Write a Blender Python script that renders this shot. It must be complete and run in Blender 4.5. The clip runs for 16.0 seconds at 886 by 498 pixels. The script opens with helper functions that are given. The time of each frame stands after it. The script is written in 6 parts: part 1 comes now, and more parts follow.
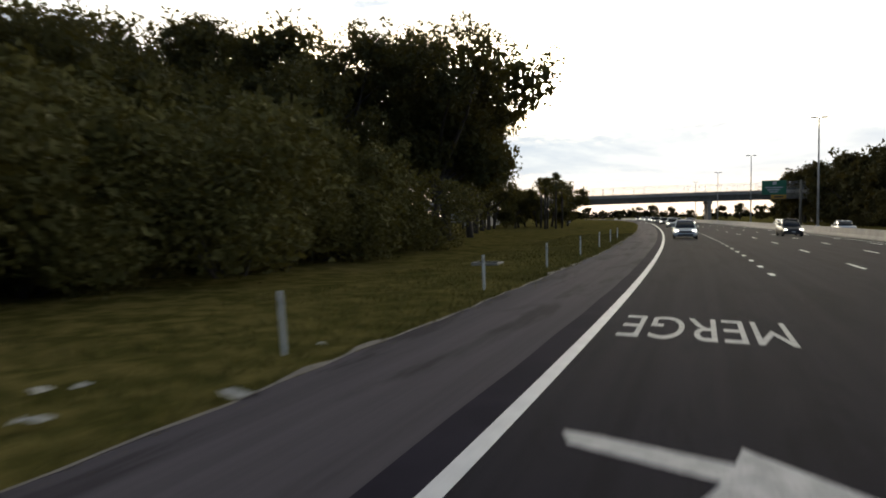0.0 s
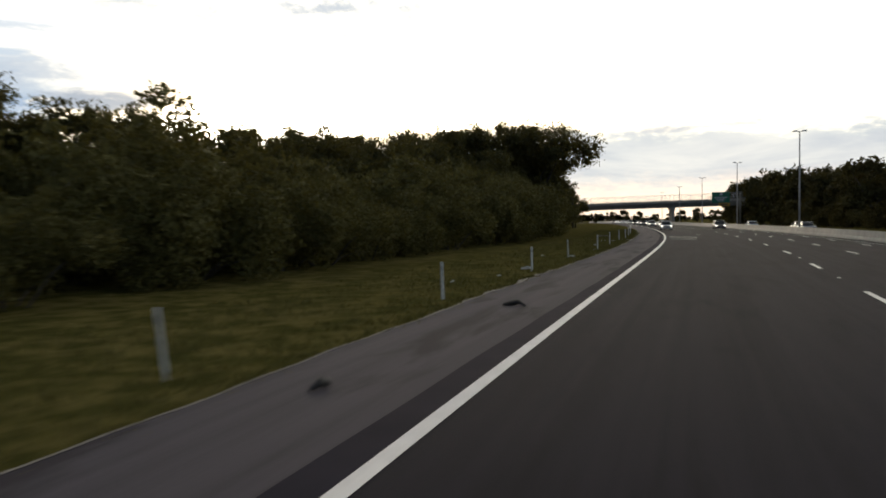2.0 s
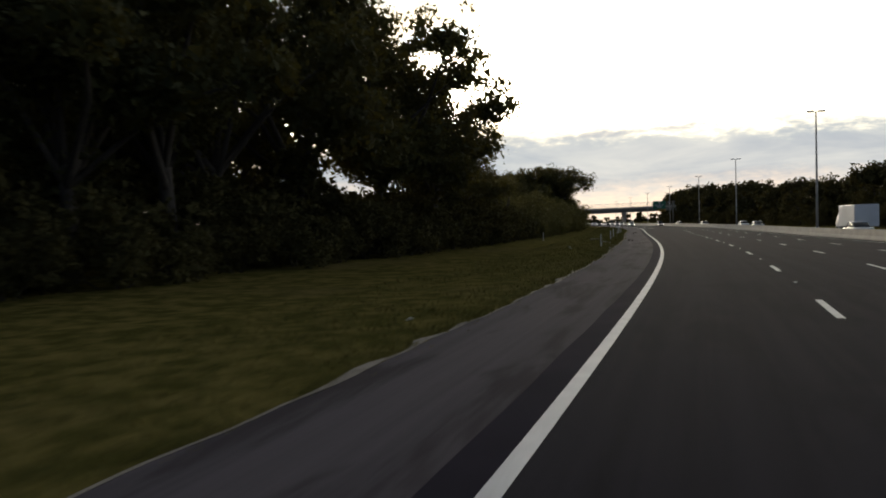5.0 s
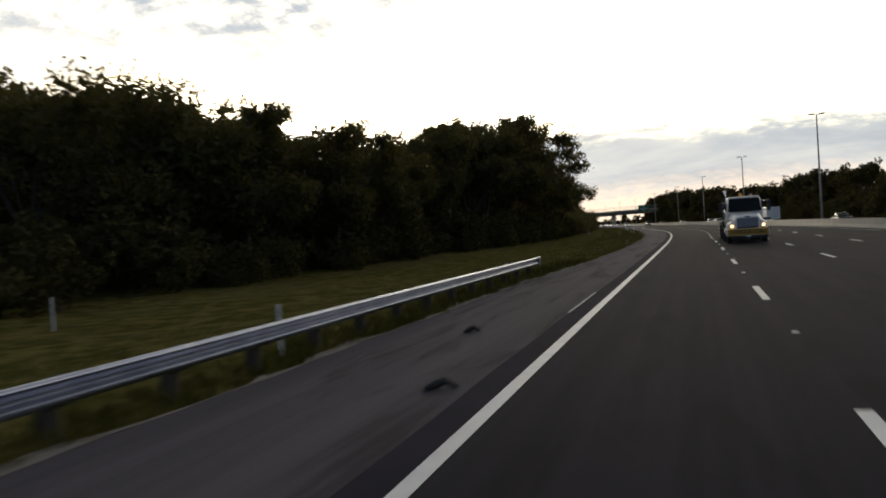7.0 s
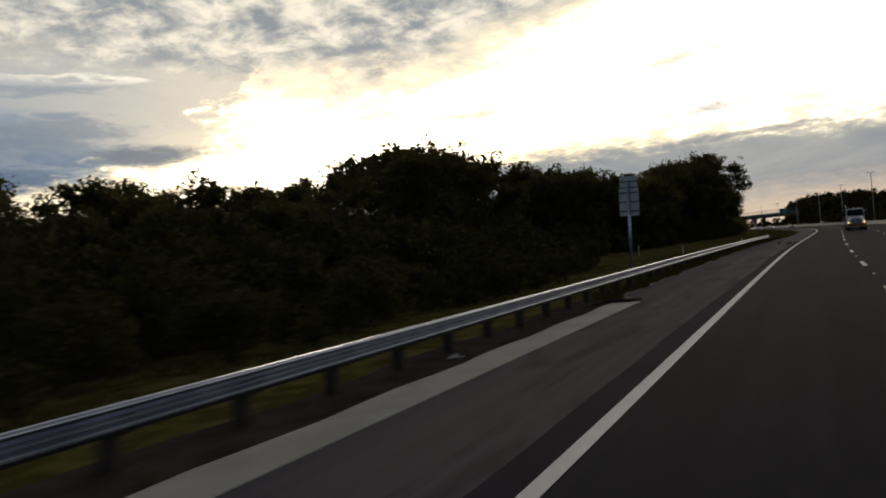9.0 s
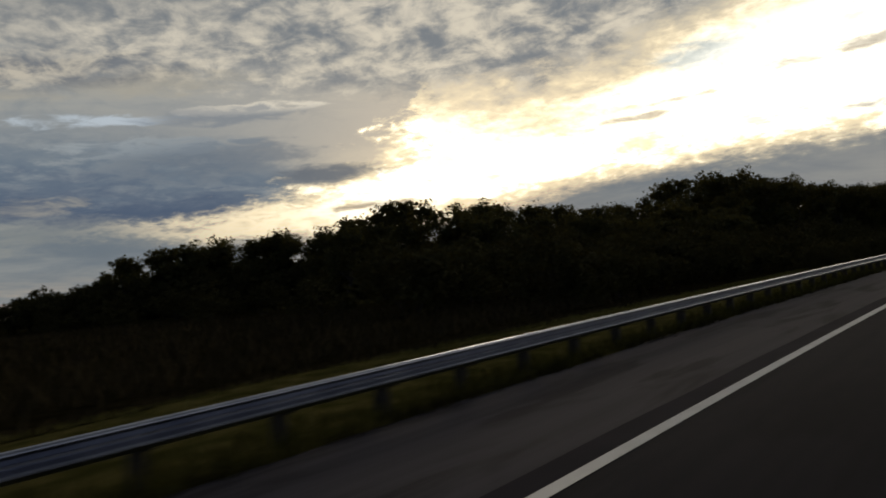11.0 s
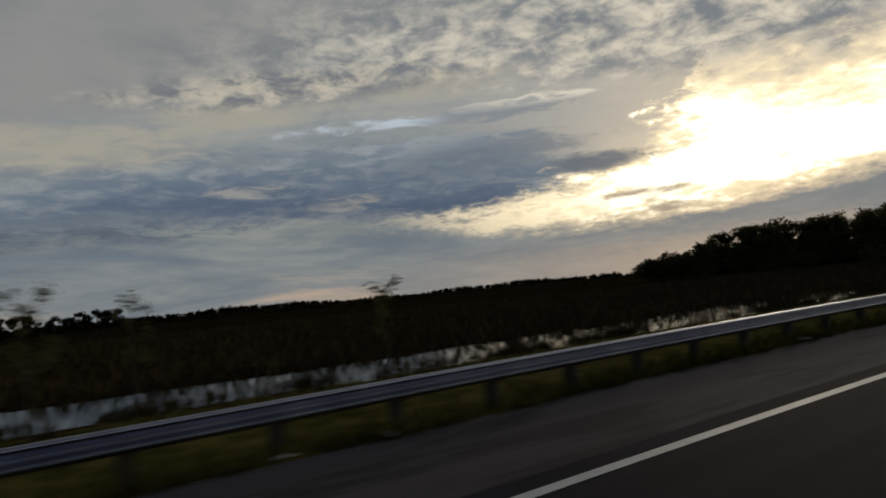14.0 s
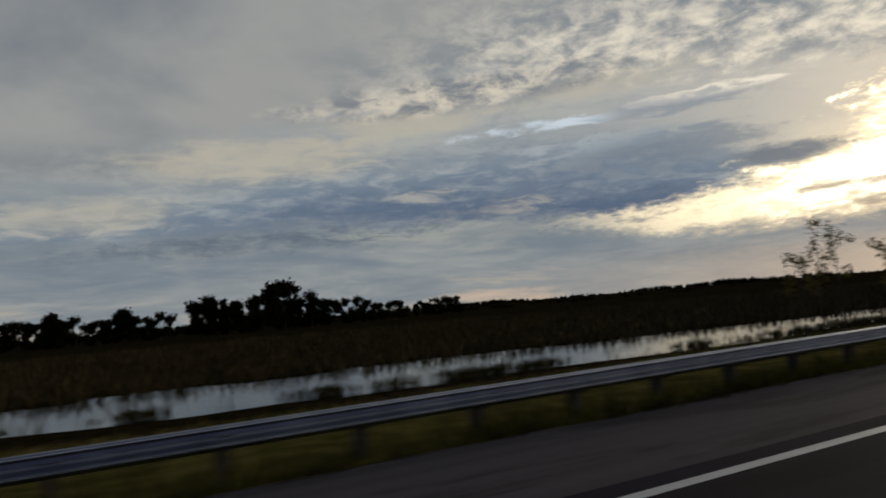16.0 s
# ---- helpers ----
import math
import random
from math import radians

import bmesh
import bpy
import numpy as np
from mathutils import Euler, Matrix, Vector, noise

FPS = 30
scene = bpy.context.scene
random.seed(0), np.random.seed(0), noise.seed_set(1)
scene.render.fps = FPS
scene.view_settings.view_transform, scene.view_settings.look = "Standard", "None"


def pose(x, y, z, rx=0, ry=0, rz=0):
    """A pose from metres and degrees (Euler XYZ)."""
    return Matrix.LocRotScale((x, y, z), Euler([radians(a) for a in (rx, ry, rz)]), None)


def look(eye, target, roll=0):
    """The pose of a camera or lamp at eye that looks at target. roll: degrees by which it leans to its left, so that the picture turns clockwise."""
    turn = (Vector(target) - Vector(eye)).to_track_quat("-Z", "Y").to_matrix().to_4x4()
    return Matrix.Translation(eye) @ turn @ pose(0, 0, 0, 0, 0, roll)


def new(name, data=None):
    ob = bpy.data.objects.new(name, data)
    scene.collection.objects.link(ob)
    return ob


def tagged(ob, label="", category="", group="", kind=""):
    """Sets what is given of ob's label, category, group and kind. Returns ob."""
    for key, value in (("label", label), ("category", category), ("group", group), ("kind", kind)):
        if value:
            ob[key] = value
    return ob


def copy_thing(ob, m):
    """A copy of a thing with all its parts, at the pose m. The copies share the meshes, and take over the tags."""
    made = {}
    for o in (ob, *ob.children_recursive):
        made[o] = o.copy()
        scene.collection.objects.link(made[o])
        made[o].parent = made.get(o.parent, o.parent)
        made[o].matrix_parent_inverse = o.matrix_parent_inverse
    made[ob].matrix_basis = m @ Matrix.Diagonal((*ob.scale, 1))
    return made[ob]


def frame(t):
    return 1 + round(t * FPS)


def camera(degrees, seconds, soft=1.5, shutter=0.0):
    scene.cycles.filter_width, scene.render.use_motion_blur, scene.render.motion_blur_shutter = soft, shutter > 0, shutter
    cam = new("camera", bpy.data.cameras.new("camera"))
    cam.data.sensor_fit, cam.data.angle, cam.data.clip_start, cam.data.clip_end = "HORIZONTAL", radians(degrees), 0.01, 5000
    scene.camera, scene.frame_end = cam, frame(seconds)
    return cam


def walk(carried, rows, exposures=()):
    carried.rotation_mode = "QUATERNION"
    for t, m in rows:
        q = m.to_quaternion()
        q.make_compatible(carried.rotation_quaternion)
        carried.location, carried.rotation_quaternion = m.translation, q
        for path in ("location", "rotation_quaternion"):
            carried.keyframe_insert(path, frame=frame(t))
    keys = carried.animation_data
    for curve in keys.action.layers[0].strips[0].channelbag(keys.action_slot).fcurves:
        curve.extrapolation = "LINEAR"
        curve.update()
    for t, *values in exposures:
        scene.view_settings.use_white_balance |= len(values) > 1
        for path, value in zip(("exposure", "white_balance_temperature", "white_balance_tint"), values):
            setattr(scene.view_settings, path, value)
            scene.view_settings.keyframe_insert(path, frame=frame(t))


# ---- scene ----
cam = camera(63.9, 16.0, soft=1.8, shutter=0.2)
# time, x, y, z, yaw, pitch, roll of the camera
PATH = (
    (0.0, 1.79, -0.00, 1.80, 20.94, -2.50, 0.58),
    (0.5, 1.94, -15.24, 1.80, 20.15, -2.37, 0.67),
    (1.0, 1.66, -30.51, 1.80, 19.34, -2.23, 0.79),
    (1.5, 1.35, -45.81, 1.80, 18.69, -2.28, 0.89),
    (2.0, 0.94, -61.13, 1.80, 18.08, -2.16, 0.92),
    (2.5, 0.37, -76.48, 1.80, 17.40, -2.12, 0.94),
    (3.0, -0.42, -91.88, 1.80, 16.58, -2.40, 0.97),
    (3.5, -1.53, -107.27, 1.80, 15.52, -2.44, 1.12),
    (6.0, -8.87, -184.33, 1.80, 12.39, -1.32, 2.63),
    (6.5, -10.94, -199.68, 1.80, 12.10, -1.11, 3.56),
    (7.0, -12.96, -215.04, 1.80, 11.90, -1.19, 3.86),
    (7.5, -14.96, -230.38, 1.80, 11.87, -0.87, 4.76),
    (8.0, -16.84, -245.74, 1.80, 14.70, -0.47, 5.13),
    (8.5, -18.64, -261.11, 1.80, 17.96, -0.20, 5.41),
    (9.0, -20.19, -276.50, 1.80, 21.55, 0.31, 4.99),
    (9.5, -21.81, -291.88, 1.80, 25.19, 0.43, 4.99),
    (10.0, -23.45, -307.23, 1.80, 27.99, 1.16, 5.29),
    (12.5, -26.87, -384.45, 1.80, 46.68, 2.78, 6.10),
    (13.0, -26.69, -399.95, 1.80, 49.86, 2.94, 6.12),
    (13.5, -26.11, -415.42, 1.80, 53.23, 3.16, 5.75),
    (14.0, -25.06, -430.85, 1.80, 56.67, 3.42, 5.24),
    (14.5, -23.53, -446.23, 1.80, 60.25, 3.70, 4.86),
    (15.0, -21.48, -461.60, 1.80, 63.62, 3.92, 4.78),
    (15.5, -19.07, -477.00, 1.80, 67.04, 4.11, 4.62),
    (16.0, -16.48, -492.44, 1.80, 70.53, 4.71, 4.82),
)

walk(cam, [(t, pose(x, y, z, 90 + pitch, roll, yaw)) for t, x, y, z, yaw, pitch, roll in PATH],
     exposures=((0.0, 1.4), (0.5, 1.55), (1.0, 1.4), (2.0, 1.1), (3.5, 0.5), (6.0, 1.0), (7.0, 0.9), (8.5, 0.18), (10.0, -0.35), (12.5, -0.8), (14.5, -0.5), (16.0, -0.3)))

# ---------------------------------------------------------------- world and sun
SUN_AZ, SUN_EL = 31.0, 10.0      # degrees left of +y, degrees above the horizon
SUN_DIR = Vector((-math.sin(radians(SUN_AZ)) * math.cos(radians(SUN_EL)),
                  math.cos(radians(SUN_AZ)) * math.cos(radians(SUN_EL)), math.sin(radians(SUN_EL))))


class Nodes:
    """Short hand for building node trees."""

    def __init__(self, tree):
        self.t = tree
        tree.nodes.clear()

    def n(self, kind, **props):
        node = self.t.nodes.new(kind)
        for k, val in props.items():
            if k == "op":
                node.operation = val
            elif k == "blend":
                node.blend_type = val
            elif k == "data":
                node.data_type = val
        return node

    def put(self, sock, val):
        if isinstance(val, bpy.types.NodeSocket):
            self.t.links.new(val, sock)
        else:
            sock.default_value = val

    def math(self, op, a, b=0.0, c=0.0, clamp=False):
        m = self.n("ShaderNodeMath", op=op)
        m.use_clamp = clamp
        for i, val in enumerate((a, b, c)):
            self.put(m.inputs[i], val)
        return m.outputs[0]

    def vmath(self, op, a, b=(0, 0, 0)):
        m = self.n("ShaderNodeVectorMath", op=op)
        self.put(m.inputs[0], a)
        self.put(m.inputs[1], b)
        return m.outputs["Value"] if op in ("DOT_PRODUCT", "LENGTH") else m.outputs[0]

    def mix(self, fac, a, b, blend="MIX"):
        m = self.n("ShaderNodeMix", data="RGBA", blend=blend)
        self.put(m.inputs[0], fac)
        self.put(m.inputs[6], a)
        self.put(m.inputs[7], b)
        return m.outputs[2]

    def noise(self, vec, scale, detail=4.0, rough=0.55, dist=0.0):
        m = self.n("ShaderNodeTexNoise")
        if vec is not None:
            self.put(m.inputs["Vector"], vec)
        for k, val in (("Scale", scale), ("Detail", detail), ("Roughness", rough), ("Distortion", dist)):
            self.put(m.inputs[k], val)
        return m.outputs["Fac"]

    def ramp(self, fac, *stops):
        m = self.n("ShaderNodeValToRGB")
        cr = m.color_ramp
        while len(cr.elements) < len(stops):
            cr.elements.new(0.5)
        for e, (p, col) in zip(cr.elements, stops):
            e.position = p
            e.color = (*col, 1) if not isinstance(col, (int, float)) else (col, col, col, 1)
        self.put(m.inputs[0], fac)
        return m.outputs[0]

    def smooth(self, val, lo, hi):
        m = self.n("ShaderNodeMapRange")
        m.interpolation_type = "SMOOTHSTEP"
        for i, x in enumerate((val, lo, hi, 0.0, 1.0)):
            self.put(m.inputs[i], x)
        return m.outputs[0]

    def comb(self, x, y, z):
        m = self.n("ShaderNodeCombineXYZ")
        for i, val in enumerate((x, y, z)):
            self.put(m.inputs[i], val)
        return m.outputs[0]


def curve_of(N, x, lo, hi, pts):
    """A smooth curve through (x, y) pairs; y within 0 to 32."""
    c = N.n("ShaderNodeFloatCurve")
    m = c.mapping
    cu = m.curves[0]
    pts = [((a - lo) / (hi - lo), v / 32.0) for a, v in pts]
    cu.points[0].location, cu.points[1].location = pts[0], pts[-1]
    for p in pts[1:-1]:
        cu.points.new(*p)
    m.update()
    N.put(c.inputs["Value"], N.math("DIVIDE", N.math("SUBTRACT", x, lo), hi - lo, clamp=True))
    return N.math("MULTIPLY", c.outputs[0], 32.0)


def build_world():
    """Broken evening clouds: a bright gap round the veiled sun, a mottled deck above, a blue bank beside and a low grey one."""
    w = bpy.data.worlds.new("evening_sky")
    scene.world = w
    w.use_nodes = True
    N = Nodes(w.node_tree)
    d = N.n("ShaderNodeTexCoord").outputs["Generated"]
    sep = N.n("ShaderNodeSeparateXYZ")
    N.put(sep.inputs[0], d)
    x, y, z = sep.outputs
    az = N.math("MULTIPLY", N.math("ARCTAN2", N.math("MULTIPLY", x, -1.0), y), 57.2958)
    el = N.math("MULTIPLY", N.math("ARCSINE", z), 57.2958)
    zz = N.math("ADD", N.math("MAXIMUM", z, 0.0), 0.24)
    deck_v = N.comb(N.math("DIVIDE", x, zz), N.math("DIVIDE", y, zz), 0.0)
    streak_v = N.comb(N.math("MULTIPLY", az, 0.05), N.math("MULTIPLY", el, 0.30), 0.0)
    n_big = N.noise(deck_v, 1.3, 5.0, 0.55, 0.4)
    n_mot = N.noise(deck_v, 6.0, 6.0, 0.62, 0.5)
    n_fine = N.noise(deck_v, 18.0, 4.0, 0.65, 0.3)
    n_str = N.noise(streak_v, 1.0, 6.0, 0.58, 0.6)
    n_st2 = N.noise(streak_v, 3.2, 5.0, 0.6, 0.8)
    n_puff = N.noise(N.comb(N.math("MULTIPLY", az, 0.30), N.math("MULTIPLY", el, 0.62), 3.7), 1.0, 5.0, 0.60, 0.35)
    wob = N.math("ADD", N.math("MULTIPLY", N.math("SUBTRACT", n_str, 0.5), 7.0), N.math("ADD", N.math("MULTIPLY", N.math("SUBTRACT", n_mot, 0.5), 5.0), N.math("MULTIPLY", N.math("SUBTRACT", n_fine, 0.5), 4.0)))
    elw = N.math("ADD", el, wob)
    elf = N.math("ADD", el, N.math("MULTIPLY", wob, 0.45))
    az2 = N.math("ADD", az, N.math("MULTIPLY", wob, 1.2))
    LO, HI = -60.0, 130.0
    f_deck = curve_of(N, az, LO, HI, ((-60, 23), (0, 20.5), (15, 17), (25, 14.2), (33, 14.8), (45, 15.8), (59, 17.2), (73, 15.8), (88, 13), (130, 8)))
    f_low = curve_of(N, az, LO, HI, ((-60, 5), (-20, 5.9), (-5, 6.6), (7, 6.6), (24, 5.9), (38, 4.5), (54, 4.6), (62, 5.3), (130, 5.5)))
    f_lim = curve_of(N, az2, LO, HI, ((-60, 32), (20, 32), (33, 22), (38, 11.5), (46, 7.9), (53, 6.3), (61, 5.2), (75, 2), (130, 0)))
    f_bt = curve_of(N, az, LO, HI, ((-60, 3), (36, 7.6), (41, 8.6), (46, 10.2), (56, 12.2), (77, 12.4), (90, 10.5), (110, 8.5), (130, 8)))
    f_bb = curve_of(N, az, LO, HI, ((-60, 6), (36, 8.8), (41, 8.6), (46, 7.4), (53, 5.6), (69, 6.6), (85, 6.6), (130, 5)))
    sky = N.n("ShaderNodeTexSky")
    sky.sky_type = "NISHITA"
    sky.sun_disc = False
    sky.sun_elevation = radians(SUN_EL)
    sky.sun_rotation = radians(-SUN_AZ)
    sky.air_density, sky.dust_density = 1.0, 1.2
    clear = N.mix(1.0, sky.outputs[0], (0.10, 0.10, 0.10, 1), "MULTIPLY")
    # closeness to the sun
    ga = N.math("DIVIDE", N.math("SUBTRACT", az, 25.0), 46.0)
    ge = N.math("DIVIDE", N.math("SUBTRACT", el, 10.0), 15.0)
    wide = N.math("POWER", 2.718, N.math("MULTIPLY", N.math("ADD", N.math("MULTIPLY", ga, ga), N.math("MULTIPLY", ge, ge)), -1.0))
    def patch(az0, el0, ra, re, ragged=2.6, tilt=-0.03):
        """Ragged soft-edged streak of cloud round one direction."""
        da = N.math("SUBTRACT", az, az0)
        dx = N.math("DIVIDE", da, ra)
        dy = N.math("DIVIDE", N.math("SUBTRACT", N.math("SUBTRACT", el, el0), N.math("MULTIPLY", da, tilt)), re)
        r2 = N.math("ADD", N.math("MULTIPLY", dx, dx), N.math("MULTIPLY", dy, dy))
        return N.smooth(N.math("ADD", N.math("SUBTRACT", 1.0, r2), N.math("MULTIPLY", N.math("SUBTRACT", n_rag, 0.5), ragged)), -0.1, 1.1)

    n_rag = N.noise(N.comb(N.math("MULTIPLY", az, 0.30), N.math("MULTIPLY", el, 1.15), 0.0), 1.0, 6.0, 0.62, 0.5)
    # plain veil behind everything
    veil = N.mix(N.smooth(el, 3.0, 14.0), (0.165, 0.212, 0.275, 1), (0.39, 0.41, 0.42, 1))
    veil = N.mix(N.math("MULTIPLY", N.smooth(n_str, 0.40, 0.66), 0.62), veil, (0.58, 0.56, 0.49, 1))
    veil = N.mix(N.math("MULTIPLY", N.smooth(n_mot, 0.46, 0.64), N.math("MULTIPLY", 0.6, N.smooth(el, 7.0, 11.0))), veil, (0.31, 0.345, 0.375, 1))
    veil = N.mix(0.20, veil, clear)
    # mottled deck
    mot = N.math("ADD", N.math("MULTIPLY", n_puff, 0.55), N.math("ADD", N.math("MULTIPLY", n_mot, 0.30), N.math("MULTIPLY", n_fine, 0.15)))
    d_dark = N.mix(wide, (0.255, 0.29, 0.325, 1), (0.33, 0.35, 0.37, 1))
    d_lit = N.mix(wide, (0.78, 0.745, 0.655, 1), (1.2, 1.06, 0.82, 1))
    rough = N.math("SUBTRACT", 1.0, N.smooth(az, 56.0, 84.0))
    deck_c = N.mix(N.smooth(mot, 0.39, 0.63), d_dark, d_lit)
    rough = N.math("MULTIPLY", rough, N.math("SUBTRACT", 1.0, N.math("MULTIPLY", N.math("MULTIPLY", N.smooth(N.math("SUBTRACT", el, f_deck), 2.0, 7.5), N.smooth(az, 42.0, 62.0)), 0.75)))
    deck_c = N.mix(rough, N.mix(N.smooth(n_big, 0.32, 0.68), (0.225, 0.255, 0.285, 1), (0.40, 0.405, 0.395, 1)), deck_c)
    m_deck = N.smooth(N.math("SUBTRACT", elw, f_deck), -1.6, 2.2)
    col = N.mix(m_deck, veil, deck_c)
    # blue bank, soft above, with a darker core
    e_up = N.math("SUBTRACT", elf, f_bt)
    m_blue = N.math("MULTIPLY", N.smooth(N.math("SUBTRACT", elf, f_bb), -0.9, 1.6), N.math("SUBTRACT", 1.0, N.smooth(e_up, -2.6, 1.6)))
    core = N.math("MULTIPLY", N.math("SUBTRACT", 1.0, N.smooth(e_up, -5.5, -1.5)), N.math("SUBTRACT", 1.0, N.math("MULTIPLY", N.smooth(n_st2, 0.46, 0.68), 0.40)))
    blue_c = N.mix(core, N.mix(N.smooth(n_rag, 0.42, 0.66), (0.215, 0.275, 0.345, 1), (0.39, 0.435, 0.465, 1)), (0.100, 0.148, 0.240, 1))
    col = N.mix(N.math("MULTIPLY", m_blue, 0.96), col, blue_c)
    for az0, el0, ra, re, tone, k in (
            (61.5, 13.6, 7.5, 0.55, (0.74, 0.84, 0.93), 0.85), (48.8, 14.4, 6.0, 0.5, (1.15, 1.05, 0.86), 0.9), (56.0, 11.8, 8.0, 0.9, (0.46, 0.52, 0.56), 0.6),
            (72.0, 9.0, 3.6, 0.6, (0.52, 0.50, 0.45), 0.7), (64.3, 7.7, 3.8, 0.7, (0.48, 0.46, 0.41), 0.7), (88.0, 5.7, 17.0, 1.3, (0.125, 0.165, 0.22), 0.85),
            (52.0, 10.6, 9.0, 2.0, (0.175, 0.22, 0.285), 0.55), (51.0, 13.9, 6.5, 0.8, (0.30, 0.34, 0.39), 0.7), (77.0, 3.0, 10.0, 0.45, (0.56, 0.54, 0.47), 0.8), (60.0, 3.6, 9.0, 0.5, (0.46, 0.47, 0.46), 0.6)):
        col = N.mix(N.math("MULTIPLY", patch(az0, el0, ra, re, 4.5), k), col, (*tone, 1))
    # cream light below a band of small dark puffs
    for az0, el0, ra, re, k in ((84.0, 12.6, 12.0, 2.1, 0.75), (72.0, 15.0, 9.0, 1.4, 0.7), (97.0, 8.6, 8.0, 1.6, 0.55), (56.0, 16.4, 8.0, 1.3, 0.6)):
        col = N.mix(N.math("MULTIPLY", patch(az0, el0, ra, re, 2.2), k), col, (0.60, 0.55, 0.44, 1))
    band = N.math("MULTIPLY", patch(67.0, 16.9, 17.0, 1.7, 1.6, -0.055), 0.9)
    col = N.mix(band, col, N.mix(N.smooth(mot, 0.43, 0.57), (0.22, 0.24, 0.275, 1), (0.78, 0.71, 0.58, 1)))
    # bright gap
    m_gap = N.math("MULTIPLY", N.smooth(N.math("SUBTRACT", elf, f_low), -0.7, 1.1), N.math("SUBTRACT", 1.0, N.smooth(N.math("SUBTRACT", elw, f_deck), -2.6, 1.6)))
    m_gap = N.math("MULTIPLY", m_gap, N.math("SUBTRACT", 1.0, N.smooth(N.math("SUBTRACT", elf, f_lim), -1.3, 0.8)))
    inner = N.math("MULTIPLY", N.smooth(N.math("SUBTRACT", elw, f_low), 0.2, 3.4), N.math("SUBTRACT", 1.0, N.smooth(N.math("SUBTRACT", elw, f_deck), -6.5, -0.6)))
    inner = N.math("MULTIPLY", inner, N.math("SUBTRACT", 1.0, N.smooth(N.math("SUBTRACT", elw, f_lim), -4.5, -0.2)))
    inner = N.math("MULTIPLY", inner, N.math("ADD", 0.25, N.math("MULTIPLY", N.smooth(n_mot, 0.34, 0.52), 0.75)))
    hot = N.mix(N.math("MULTIPLY", inner, N.smooth(wide, 0.30, 0.75)), N.mix(wide, (0.75, 0.72, 0.62, 1), (1.75, 1.42, 0.88, 1)), (5.0, 4.5, 3.5, 1))
    hot = N.mix(N.math("MULTIPLY", N.smooth(n_rag, 0.54, 0.70), N.math("MULTIPLY", 0.5, N.smooth(az, 24.0, 42.0))), hot, (0.80, 0.66, 0.48, 1))
    col = N.mix(m_gap, col, hot)
    # low grey bank and peach horizon
    m_low = N.math("SUBTRACT", 1.0, N.smooth(N.math("SUBTRACT", elf, f_low), -1.2, 0.9))
    low_c = N.mix(N.smooth(N.math("ADD", N.math("MULTIPLY", n_str, 0.7), N.math("MULTIPLY", n_st2, 0.3)), 0.36, 0.66), (0.205, 0.255, 0.305, 1), (0.37, 0.395, 0.40, 1))
    low_c = N.mix(N.math("SUBTRACT", 1.0, N.smooth(az, -4.0, 22.0)), low_c, N.mix(N.smooth(n_str, 0.35, 0.65), (0.30, 0.315, 0.335, 1), (0.46, 0.45, 0.42, 1)))
    peach = N.math("MULTIPLY", N.math("SUBTRACT", 1.0, N.smooth(elf, 0.8, 3.8)), N.math("SUBTRACT", 1.0, N.smooth(az, 12.0, 75.0)))
    low_c = N.mix(N.math("MULTIPLY", peach, 0.8), low_c, (0.85, 0.64, 0.45, 1))
    low_c = N.mix(N.math("MULTIPLY", N.smooth(n_str, 0.52, 0.66), N.math("SUBTRACT", 1.0, N.smooth(el, 1.0, 3.0))), low_c, (0.62, 0.50, 0.38, 1))
    col = N.mix(N.math("MULTIPLY", m_low, 0.9), col, low_c)
    # small streaks in front of the gap and beside it
    for az0, el0, ra, re, tone, k in (
            (43.9, 9.1, 5.0, 1.0, (0.21, 0.235, 0.27), 0.9), (40.0, 6.35, 4.4, 0.42, (0.50, 0.40, 0.29), 0.9), (38.4, 4.95, 3.0, 0.4, (0.46, 0.38, 0.29), 0.8),
            (3.4, 13.0, 8.0, 0.65, (0.46, 0.42, 0.36), 0.85), (0.4, 9.0, 6.0, 0.55, (0.34, 0.35, 0.36), 0.85), (15.8, 11.6, 4.0, 0.3, (0.60, 0.52, 0.40), 0.8),
            (18.3, 10.7, 3.5, 0.35, (0.55, 0.47, 0.36), 0.8), (-3.0, 6.9, 12.0, 0.3, (0.30, 0.31, 0.33), 0.7), (66.5, 0.7, 6.0, 0.45, (0.74, 0.56, 0.42), 0.7), (13.0, 14.6, 5.0, 1.3, (0.62, 0.80, 0.90), 0.7)):
        col = N.mix(N.math("MULTIPLY", patch(az0, el0, ra, re), k), col, (*tone, 1))
    # dusk: the sky overhead and away from the sun is darker
    away = N.smooth(N.math("ABSOLUTE", N.math("SUBTRACT", az, 30.0)), 80.0, 160.0)
    dim = N.math("MULTIPLY", N.math("SUBTRACT", 1.0, N.math("MULTIPLY", N.smooth(el, 24.0, 48.0), 0.72)), N.math("SUBTRACT", 1.0, N.math("MULTIPLY", away, 0.72)))
    col = N.mix(away, col, N.mix(1.0, col, (0.62, 0.86, 1.32, 1), "MULTIPLY"))
    bg = N.n("ShaderNodeBackground")
    N.put(bg.inputs[0], col)
    N.put(bg.inputs[1], dim)
    out = N.n("ShaderNodeOutputWorld")
    N.t.links.new(bg.outputs[0], out.inputs[0])


build_world()
sun_data = bpy.data.lights.new("veiled_sun", "SUN")
sun_data.energy, sun_data.angle, sun_data.color = 0.5, radians(12), (1.0, 0.84, 0.62)
sun = new("veiled_sun", sun_data)
sun.matrix_world = look(SUN_DIR * 100, (0, 0, 0))


